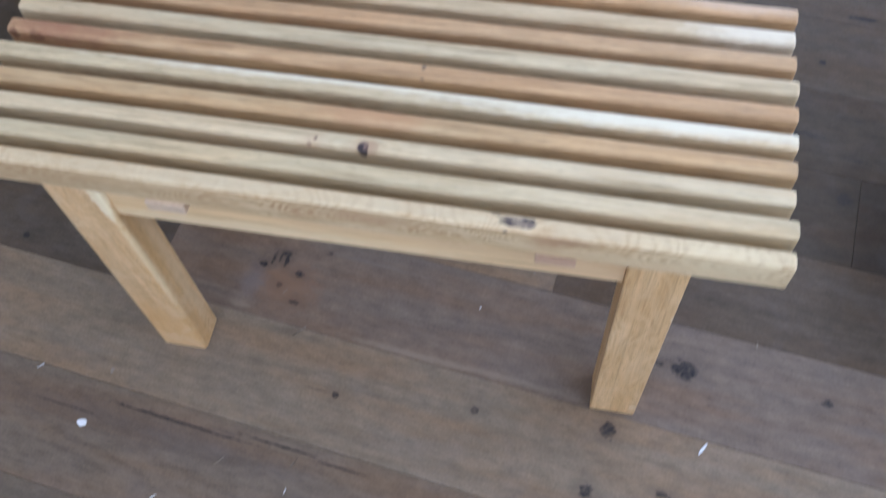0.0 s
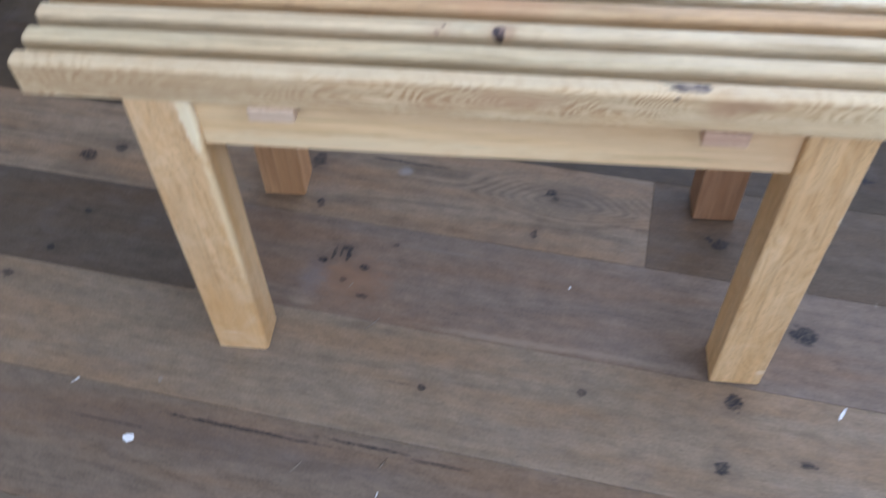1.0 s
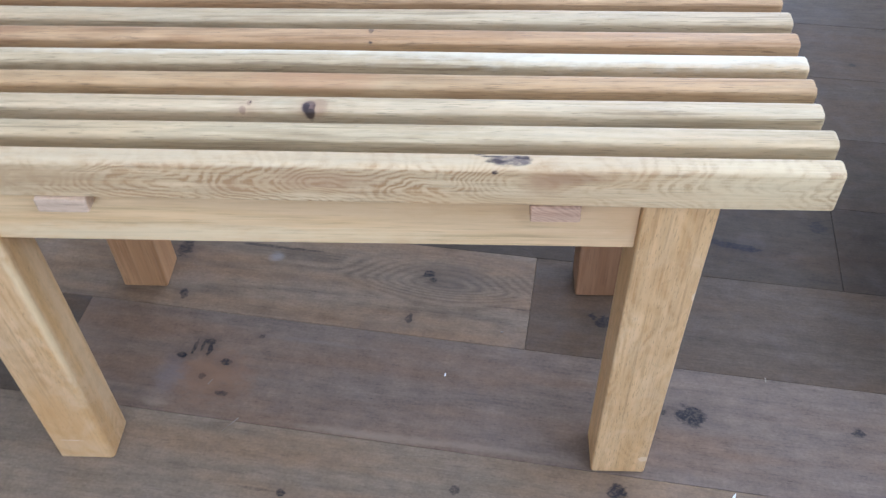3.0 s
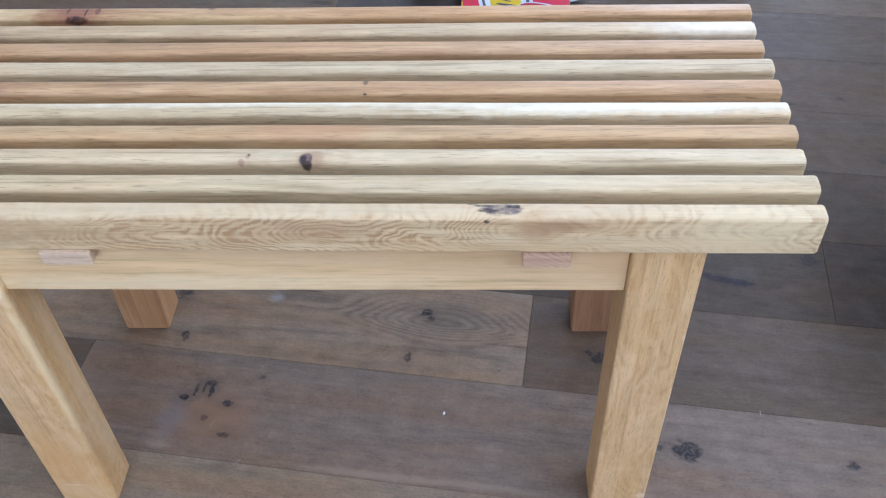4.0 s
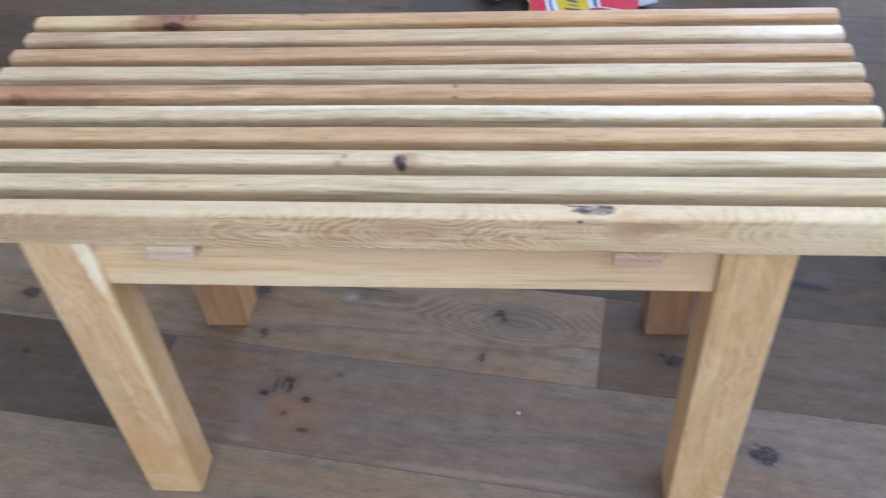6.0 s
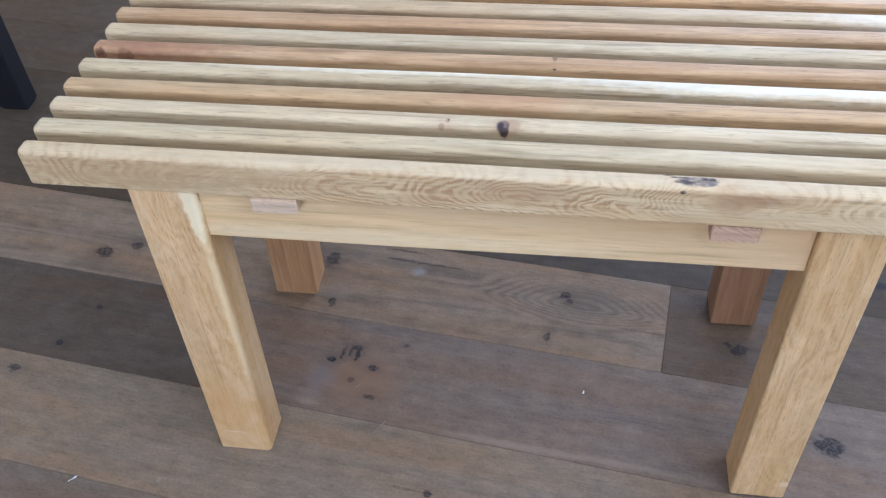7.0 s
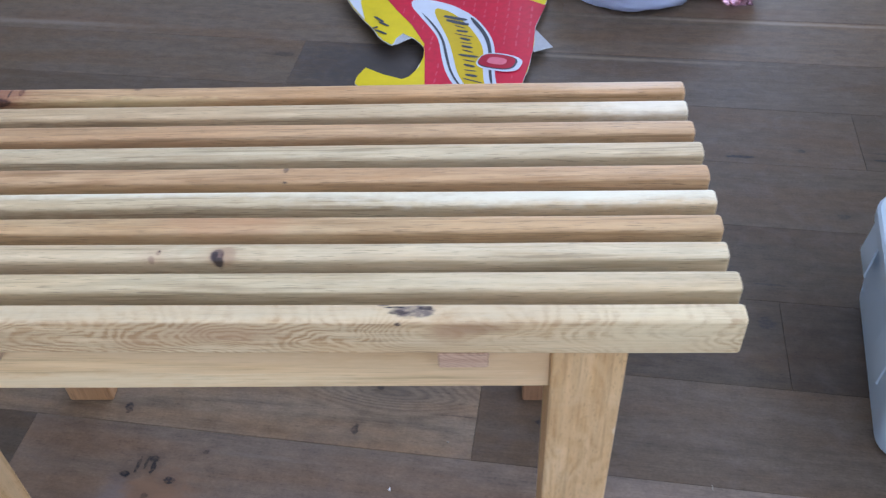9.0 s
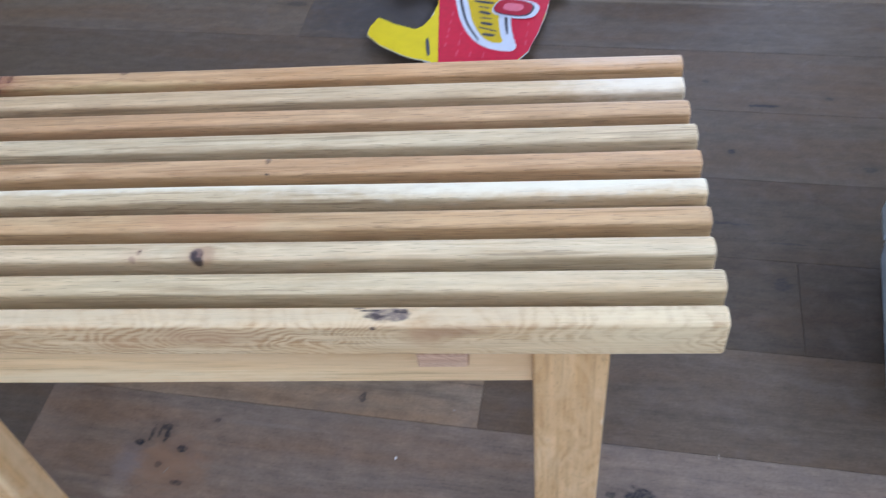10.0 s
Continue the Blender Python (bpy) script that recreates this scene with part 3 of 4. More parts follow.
# (row, stretch along) -> material
# tones also carry light and shade: lighter under the bench, darker beside and behind
board_oak = {
    (-2, 0): oak("board_oak_a", (0.203, 0.154, 0.126), 30.3,
                 knots=[(-0.50, -0.168, 0.10, 0.0022, 0.85), (-0.36, -0.159, 0.05, 0.002, 0.8), (-0.28, -0.163, 0.03, 0.0018, 0.7), (-0.66, -0.19, 0.05, 0.0016, 0.5)],
                 streaks=[(-0.55, -0.19, 0.3, 0.03, 0.4, (0.10, 0.075, 0.065))]),
    (-1, 0): oak("board_oak_b", (0.268, 0.206, 0.163), 32.9,
                 knots=[(-0.319, -0.076, 0.006, 0.005, 0.9), (-0.139, -0.044, 0.005, 0.005, 0.7), (0.027, -0.021, 0.010, 0.011, 0.95), (0.018, -0.102, 0.008, 0.007, 0.9),
                        (0.107, -0.080, 0.010, 0.004, 0.8), (-0.879, -0.025, 0.008, 0.006, 0.8), (-0.35, -0.075, 0.02, 0.002, 0.4)]),
    (0, 0): oak("board_oak_c", (0.214, 0.162, 0.140), 34.2,
                knots=[(-0.486, 0.077, 0.006, 0.005, 1), (-0.459, 0.101, 0.007, 0.004, 0.9), (-0.456, 0.090, 0.003, 0.009, 0.9), (-0.475, 0.091, 0.0025, 0.009, 0.85), (-0.466, 0.094, 0.002, 0.007, 0.8), (-0.431, 0.076, 0.006, 0.0045, 0.9), (-0.422, 0.033, 0.007, 0.0035, 0.7),
                       (-0.452, 0.052, 0.005, 0.0045, 0.5), (0.103, 0.084, 0.016, 0.012, 0.95), (0.071, 0.084, 0.006, 0.004, 0.7), (0.281, 0.090, 0.007, 0.005, 0.8), (-0.40, 0.118, 0.004, 0.003, 0.7)],
                streaks=[(-0.440, 0.055, 0.055, 0.045, 0.8, REDDISH), (-0.49, 0.05, 0.02, 0.03, 0.45, (0.17, 0.155, 0.165)), (-0.25, 0.006, 0.10, 0.006, 0.6, LIGHT_SAP), (-0.12, 0.009, 0.12, 0.005, 0.5, LIGHT_SAP), (-0.494, 0.010, 0.020, 0.006, 0.5, LIGHT_SAP),
                         (-0.33, 0.12, 0.09, 0.004, 0.35, (0.22, 0.18, 0.16))]),
    (0, -1): oak("board_oak_d_shaded", (0.112, 0.087, 0.073), 36.6, knots=[(-0.845, 0.026, 0.006, 0.005, 0.8), (-0.824, 0.092, 0.005, 0.004, 0.8)]),
    (1, 0): oak("board_oak_e", (0.268, 0.200, 0.157), 38.8, figure=1.0, eyes=[(-0.195, 0.240, 0.16, 0.055, 1.1)],
                knots=[(-0.871, 0.188, 0.014, 0.011, 0.85), (-0.830, 0.209, 0.008, 0.008, 0.8), (-0.518, 0.168, 0.006, 0.008, 0.9), (-0.545, 0.243, 0.010, 0.014, 0.75), (-0.220, 0.245, 0.007, 0.006, 0.95),
                       (-0.212, 0.236, 0.005, 0.004, 0.9), (-0.231, 0.172, 0.004, 0.008, 0.75), (-0.42, 0.262, 0.05, 0.0025, 0.7), (-0.45, 0.28, 0.03, 0.002, 0.6), (-0.10, 0.205, 0.03, 0.0012, 0.4)],
                streaks=[(-0.19, 0.245, 0.06, 0.03, 0.5, (0.115, 0.09, 0.07)), (-0.42, 0.245, 0.012, 0.010, 0.6, (0.3, 0.3, 0.3)), (-0.55, 0.24, 0.03, 0.03, 0.5, (0.12, 0.09, 0.075))]),
    (1, 1): oak("board_oak_f_shaded", (0.124, 0.092, 0.073), 40.1, knots=[(0.002, 0.202, 0.010, 0.009, 0.85), (-0.012, 0.208, 0.005, 0.005, 0.8)]),
    (2, 0): oak("board_oak_g_shaded", (0.079, 0.059, 0.046), 42.7, knots=[(0.158, 0.351, 0.028, 0.005, 0.9), (0.135, 0.357, 0.01, 0.003, 0.8), (0.18, 0.347, 0.02, 0.003, 0.8), (0.27, 0.40, 0.012, 0.01, 0.6)],
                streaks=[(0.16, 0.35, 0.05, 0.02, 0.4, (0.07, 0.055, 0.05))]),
    (2, 1): oak("board_oak_h_shaded", (0.075, 0.055, 0.044), 44.4),
    (3, 0): oak("board_oak_i_shaded", (0.083, 0.062, 0.048), 46.3, knots=[(0.20, 0.50, 0.03, 0.003, 0.6), (0.28, 0.47, 0.02, 0.002, 0.5), (0.17, 0.53, 0.006, 0.005, 0.7)]),
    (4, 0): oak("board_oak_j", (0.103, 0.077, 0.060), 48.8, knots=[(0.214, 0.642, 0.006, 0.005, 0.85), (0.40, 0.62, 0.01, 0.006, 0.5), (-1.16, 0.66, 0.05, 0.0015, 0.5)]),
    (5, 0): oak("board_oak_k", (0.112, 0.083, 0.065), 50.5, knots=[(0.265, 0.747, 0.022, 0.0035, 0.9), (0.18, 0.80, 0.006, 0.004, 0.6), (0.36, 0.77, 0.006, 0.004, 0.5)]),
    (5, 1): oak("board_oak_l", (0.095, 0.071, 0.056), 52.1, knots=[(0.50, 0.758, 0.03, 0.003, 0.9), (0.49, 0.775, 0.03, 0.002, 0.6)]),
    (6, 0): oak("board_oak_m", (0.141, 0.105, 0.082), 54.9, knots=[(-0.55, 0.975, 0.02, 0.008, 0.5)]),
    # the dark streak paints the carton's shadow under its cut-out; the other is sapwood
    (6, 1): oak("board_oak_n", (0.112, 0.083, 0.065), 56.2, streaks=[(-0.33, 0.95, 0.25, 0.12, 0.9, (0.052, 0.046, 0.045)), (0.05, 1.012, 0.30, 0.006, 0.45, LIGHT_SAP)]),
    (7, 0): oak("board_oak_o", (0.153, 0.114, 0.090), 58.7, streaks=[(0.35, 1.160, 0.40, 0.007, 0.65, LIGHT_SAP), (-1.1, 1.05, 0.3, 0.012, 0.6, (0.24, 0.2, 0.17))]),
    (8, 0): oak("board_oak_p", (0.166, 0.123, 0.097), 60.2),
}
spare_oak = [oak("board_oak_plain_%s" % c, t, s) for c, t, s in (("a", (0.155, 0.122, 0.103), 70.1), ("b", (0.168, 0.132, 0.11), 73.7), ("c", (0.14, 0.111, 0.095), 77.2))]
subfloor_dark = plain("subfloor_dark", (0.02, 0.017, 0.015), 0.9)
wall_paint = plain("wall_paint", (0.74, 0.64, 0.49), 0.85, 0.2, 0.03, 60, bump=0.05)
ceiling_paint = plain("ceiling_paint", (0.82, 0.82, 0.80), 0.9, 0.2, 0.02, 60)
black_steel = plain("black_steel", (0.005, 0.006, 0.009), 0.5, 0.5, 0.2, 120)
paper_white = plain("paper_white", (0.78, 0.80, 0.82), 0.7, 0.3, 0.05, 200)
lint_tan = plain("lint_tan", (0.27, 0.225, 0.18), 0.8, 0.2, 0.1, 300)

# ---- the room ----


def wall(name, along_x, at, lo, hi, windows=(), thick=0.15):
    """A wall with its inner face at 'at'; the window openings go right through, in order along it."""
    bm = bmesh.new()
    pieces, done = [], lo
    for a, b, z0, z1 in windows:
        pieces += [(done, a, 0, TOP), (a, b, 0, z0), (a, b, z1, TOP)]
        done = b
    pieces.append((done, hi, 0, TOP))
    far = at + (thick if at > 0 else -thick)
    for s0, s1, z0, z1 in pieces:
        if along_x:
            box(bm, s0, s1, min(at, far), max(at, far), z0 - 0.02, z1)
        else:
            box(bm, min(at, far), max(at, far), s0, s1, z0 - 0.02, z1)
    bmesh.ops.recalc_face_normals(bm, faces=bm.faces)
    ob = obj(name, bm, wall_paint, smooth=0)
    ob.matrix_world = ROOM
    return tagged(ob, "plain white painted wall closing the room", "wall", kind="structure")


wall("wall_north", True, Y1, X0 - 0.15, X1 + 0.15, (WIN_NORTH_WEST, WIN_NORTH))
wall("wall_south", True, Y0, X0 - 0.15, X1 + 0.15, (WIN_SOUTH,))
wall("wall_east", False, X1, Y0, Y1, (WIN_EAST,))
wall("wall_west", False, X0, Y0, Y1)
bm = bmesh.new()
box(bm, X0 - 0.15, X1 + 0.15, Y0 - 0.15, Y1 + 0.15, TOP + 0.002, TOP + 0.15)
ob = obj("ceiling", bm, ceiling_paint, smooth=0)
ob.matrix_world = ROOM
tagged(ob, "plain white painted ceiling of the room", "ceiling", kind="structure")


def window_frame(name, along_x, at, window):
    """A plain white frame with one mullion in the wall's opening."""
    a, b, z0, z1 = window
    bm = bmesh.new()
    t = 0.05
    for s0, s1, h0, h1 in ((a, a + t, z0, z1), (b - t, b, z0, z1), (a + t, b - t, z0, z0 + t), (a + t, b - t, z1 - t, z1),
                           ((a + b) / 2 - 0.03, (a + b) / 2 + 0.03, z0 + t, z1 - t)):
        if along_x:
            box(bm, s0, s1, at - 0.05, at, h0, h1)
        else:
            box(bm, at - 0.05, at, s0, s1, h0, h1)
    bmesh.ops.recalc_face_normals(bm, faces=bm.faces)
    ob = obj(name, bm, wall_paint, smooth=0)
    ob.matrix_world = ROOM
    return tagged(ob, "white painted window frame set in the wall", "window", kind="structure")


window_frame("window_1", True, Y1, WIN_NORTH_WEST)
window_frame("window_2", True, Y1, WIN_NORTH)
window_frame("window_3", True, Y0 + 0.05, WIN_SOUTH)
window_frame("window_4", False, X1, WIN_EAST)

# ---- the bench ----


def build_bench():
    bench = empty("slatted_bench", pose(0, 0, 0), "low oak bench with ten rounded slats, standing on floorboards", "bench")
    length = SLAT_X1 - SLAT_X0
    rng = random.Random(4)
    slope = math.tan(radians(SLAT_TURN))
    for i in range(10):
        bm = bar(length + rng.uniform(-0.002, 0.002), SLAT_W + rng.uniform(-0.0006, 0.0006), SLAT_H, (0.002, 0.002, 0.0044, 0.0040), 0.0026, "x", 0.0006, i, 10)
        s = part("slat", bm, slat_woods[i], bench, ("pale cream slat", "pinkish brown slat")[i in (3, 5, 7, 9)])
        xm = (SLAT_X0 + SLAT_X1) / 2
        s.matrix_local = pose(xm + rng.uniform(-0.0012, 0.0012), SLAT_Y + i * PITCH - slope * (SLAT_X1 - xm) + rng.uniform(-0.0006, 0.0006),
                              BENCH_TOP - SLAT_H / 2 + rng.uniform(-0.0005, 0.0005), 0, 0, SLAT_TURN - 0.025 * i + rng.uniform(-0.05, 0.05))
    top = BENCH_TOP - SLAT_H - 0.0008
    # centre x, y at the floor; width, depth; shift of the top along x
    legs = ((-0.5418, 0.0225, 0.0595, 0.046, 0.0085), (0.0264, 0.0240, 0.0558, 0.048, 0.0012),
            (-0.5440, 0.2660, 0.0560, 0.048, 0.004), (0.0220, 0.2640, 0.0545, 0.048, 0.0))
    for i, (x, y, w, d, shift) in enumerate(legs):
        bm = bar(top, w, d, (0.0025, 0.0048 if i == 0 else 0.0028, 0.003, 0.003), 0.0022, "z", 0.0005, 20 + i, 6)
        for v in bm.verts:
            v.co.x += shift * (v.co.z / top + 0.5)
        leg = part("leg", bm, leg_woods[i], bench, ("golden oak front leg", "golden oak front leg", "russet rear leg, shade partly in its colour", "russet rear leg, shade partly in its colour")[i])
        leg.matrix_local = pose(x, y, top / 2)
    for y, w in ((0.0165, 0.019), (0.2700, 0.019)):
        bm = bar(0.5128, w, 0.058, (0.0015, 0.0015, 0.0015, 0.0015), 0.0005, "x", 0.0004, 31, 8)
        r = part("rail", bm, rail_wood_shaded_top, bench, "honey-coloured rail between the legs")
        r.matrix_local = pose(-0.2572, y, 0.3410 + 0.029)
    for x0, x1, deep, timber, label in ((-0.4535, -0.4140, 0.0130, batten_woods[0], "pale brown cross batten under the slats"),
                                        (-0.0835, -0.0465, 0.0160, batten_woods[1], "reddish-brown cross batten under the slats")):
        prof = rounded(x1 - x0, deep, (0.0012,) * 4, 2)
        rings = []
        for yy, k in ((-0.0072, 0.94), (-0.0062, 1), (0.280, 1), (0.281, 0.94)):
            rings.append([((x0 + x1) / 2 + p[0] * k, yy, top - 0.0003 - deep / 2 + p[1] * k) for p in prof])
        part("batten", ring_loft(rings), timber, bench, label)
    return bench


build_bench()

# ---- things round the bench ----


def build_black_leg():
    """The black steel upright of some furniture whose rest is out of sight."""
    root = empty("furniture_leg", pose(-1.139, 0.632, 0), "black steel furniture leg standing on the wooden floor", "furniture leg")
    bm = bar(0.62, 0.050, 0.038, (0.002,) * 4, 0.001, "z", 0, 0, 2)
    p = part("post", bm, black_steel, root)
    p.matrix_local = pose(0, 0, 0.31 + 0.004)
    bm = bar(0.004, 0.046, 0.034, (0.003,) * 4, 0.0005, "z", 0, 0, 0)
    f = part("foot_pad", bm, plain("rubber_black", (0.01, 0.01, 0.011), 0.8), root, "black rubber foot pad")
    f.matrix_local = pose(0, 0, 0.002)
    return root


build_black_leg()


def plastic(name, colour, rough, transmission, mottle=0.04):
    g = Nodes(name)
    geo = g.add("ShaderNodeNewGeometry")
    n = g.noise(geo.outputs["Position"], 35.0, 4.0, 0.6).outputs["Fac"]
    col = g.mix(g.ramp(n, 0.3, 0.7), tuple(c * (1 - mottle) for c in colour), colour)
    g.bsdf.inputs["Transmission Weight"].default_value = transmission
    g.bsdf.inputs["IOR"].default_value = 1.45
    return g.finish(col, g.maths("MULTIPLY_ADD", n, 0.1, rough - 0.05), 0.5)


box_plastic = plastic("box_plastic", (0.66, 0.78, 0.88), 0.34, 0.38)
bag_plastic = plastic("bag_plastic", (0.67, 0.75, 0.97), 0.34, 0.25)
wrap_plastic = plastic("wrap_plastic", (0.95, 0.53, 0.62), 0.12, 0.8, 0.4)
red_film = plastic("red_film", (0.34, 0.03, 0.05), 0.35, 0.1, 0.2)


def build_box():
    """A tapered, translucent storage box with a rolled rim."""
    root = empty("storage_box", pose(0.390, 0.156, 0, 0, 0, -12.5), "translucent pale blue plastic storage box on the floor", "storage box")
    w, d, h, t = 0.34, 0.272, 0.161, 0.0025

    def section(z, grow, r):
        pts = rounded(w + 2 * grow, d + 2 * grow, (r,) * 4, 6)
        return [(p[0] + w / 2, p[1] + d / 2, z) for p in pts]

    outer = [section(0, -0.010, 0.022), section(0.004, -0.003, 0.028), section(0.012, 0, 0.03), section(h * 0.6, 0.007, 0.035), section(h, 0.012, 0.038)]
    inner = [section(h, 0.012 - t, 0.036), section(h * 0.6, 0.007 - t, 0.033), section(0.014, -t, 0.028), section(0.005, -0.008, 0.022)]
    part("tub", ring_loft(outer + inner), box_plastic, root)
    lip = [section(h - 0.016, 0.0145, 0.040), section(h - 0.016, 0.0180, 0.043), section(h - 0.002, 0.0185, 0.043), section(h + 0.002, 0.0155, 0.041), section(h + 0.002, 0.0110, 0.038)]
    bm = ring_loft(lip, False)
    bmesh.ops.solidify(bm, geom=bm.faces[:], thickness=0.0015)
    part("rim", bm, box_plastic, root, "rolled rim of the box")
    for yy, half in ((0.226, 0.024), (0.062, 0.026)):
        rings = []
        for z, out, k in ((h - 0.012, 0.0160, 0.85), (h - 0.040, 0.0175, 0.95), (h - 0.068, 0.0200, 1.0), (h - 0.0705, 0.0190, 1.0)):
            rings.append([(-out, yy - half * k, z), (-out + 0.0022, yy - half * k, z), (-out + 0.0022, yy + half * k, z), (-out, yy + half * k, z)])
        part("clip", ring_loft(rings), box_plastic, root, "pale moulded clip on the box")
    return root


build_box()


def crumple(cx, cy, rx, ry, h, amp, freq, seed, sub=5):
    bm = bmesh.new()
    bmesh.ops.create_icosphere(bm, subdivisions=sub, radius=1)
    for v in bm.verts:
        d = v.co.normalized()
        k = 1 + amp * noise.noise(d * freq + Vector((seed, 0, 0))) + amp * 0.45 * abs(noise.noise(d * freq * 2.7 + Vector((0, seed, 0))))
        flat = max(1e-4, 1 - d.z * d.z)
        p = Vector((d.x, d.y, 0)) * ((1 - d.z ** 4) ** 0.25 / flat ** 0.5 * k) + Vector((0, 0, d.z * k))
        z = p.z * h / 2 + h * 0.42
        v.co = (cx + p.x * rx, cy + p.y * ry, max(z, 0.0015 + 0.001 * abs(noise.noise(d * 9))))
    return bm


ob = obj("plastic_bag", crumple(0.272, 1.306, 0.172, 0.165, 0.17, 0.13, 2.0, 3.3), bag_plastic, smooth=60)
tagged(ob, "crumpled white plastic bag lying on the wooden floor", "bag")
ob = empty("plastic_wrapper", pose(0, 0, 0), "", "")
part("film", crumple(0.446, 1.236, 0.043, 0.070, 0.075, 0.26, 3.3, 8.1, 4), wrap_plastic, ob, "clear pinkish film", 60)
part("strip", crumple(0.385, 1.232, 0.050, 0.032, 0.012, 0.25, 2.4, 5.7, 4), red_film, ob, "red strip of the wrapper", 60)
tagged(ob, "crumpled pink and red plastic wrapper beside the bag", "wrapper")

# ---- torn drinks carton ----
yellow_print = plain("yellow_print", (0.68, 0.53, 0.012), 0.5, 0.15, 0.05, 60)
red_print = plain("red_print", (0.53, 0.011, 0.042), 0.5, 0.15, 0.12, 90)
white_print = plain("white_print", (0.56, 0.61, 0.70), 0.5, 0.2, 0.04, 60)
dark_print = plain("dark_print", (0.03, 0.035, 0.05), 0.5, 0.4, 0.1, 80)
mustard_print = plain("mustard_print", (0.58, 0.41, 0.015), 0.5, 0.15, 0.05, 60)
emblem_print = plain("emblem_print", (0.38, 0.012, 0.035), 0.5, 0.15, 0.1, 90)
faint_print = plain("faint_print", (0.56, 0.050, 0.090), 0.5, 0.15, 0.1, 90)
pale_print = plain("pale_print", (0.66, 0.16, 0.22), 0.5, 0.15, 0.1, 90)
card_grey = plain("card_grey", (0.44, 0.46, 0.50), 0.7, 0.2, 0.1, 90)
card_back = plain("card_back", (0.62, 0.63, 0.63), 0.8, 0.2, 0.06, 120)


def card_z(x, y):
    """The sheet lies in a shallow wave, its torn ends curled up."""
    return 0.016 + 0.006 * math.sin((x + 0.10) * 14) ** 2 + 0.05 * max(0, -(x + 0.20)) * 1.2 + 0.06 * max(0, y - 1.15)


def sheet(outline, lift, thick=0.0):
    bm = bmesh.new()
    f = bm.faces.new([bm.verts.new((x, y, 0)) for x, y in outline])
    f.normal_update()
    if f.normal.z < 0:
        f.normal_flip()
    for i in range(1, 26):
        bmesh.ops.bisect_plane(bm, geom=bm.verts[:] + bm.edges[:] + bm.faces[:], plane_co=(-0.40 + i * 0.02, 0, 0), plane_no=(1, 0, 0))
    for i in range(1, 13):
        bmesh.ops.bisect_plane(bm, geom=bm.verts[:] + bm.edges[:] + bm.faces[:], plane_co=(0, 0.80 + i * 0.04, 0), plane_no=(0, 1, 0))
    bmesh.ops.triangulate(bm, faces=bm.faces[:])
    for v in bm.verts:
        v.co.z = card_z(v.co.x, v.co.y) + lift
    if thick:
        top = bm.faces[:]
        g = bmesh.ops.extrude_face_region(bm, geom=top)
        low = [e for e in g["geom"] if isinstance(e, bmesh.types.BMVert)]
        for v in low:
            v.co.z -= thick
        bmesh.ops.recalc_face_normals(bm, faces=bm.faces)
        for fc in bm.faces:
            fc.material_index = 0 if fc.normal.z > 0.5 else 1
    return bm


def ellipse(cx, cy, rx, ry, turn, n=28):
    c, s = math.cos(radians(turn)), math.sin(radians(turn))
    out = []
    for i in range(n):
        a = 2 * math.pi * i / n
        x = rx * math.copysign(abs(math.cos(a)) ** 0.7, math.cos(a))
        y = ry * math.copysign(abs(math.sin(a)) ** 0.7, math.sin(a))
        out.append((cx + c * x - s * y, cy + s * x + c * y))
    return out


def eased(outline, times=2):
    """The outline with its corners cut, for printed curves."""
    for _ in range(times):
        out = []
        for (x0, y0), (x1, y1) in zip(outline, outline[1:] + outline[:1]):
            out += [(x0 * 0.75 + x1 * 0.25, y0 * 0.75 + y1 * 0.25), (x0 * 0.25 + x1 * 0.75, y0 * 0.25 + y1 * 0.75)]
        outline = out
    return outline


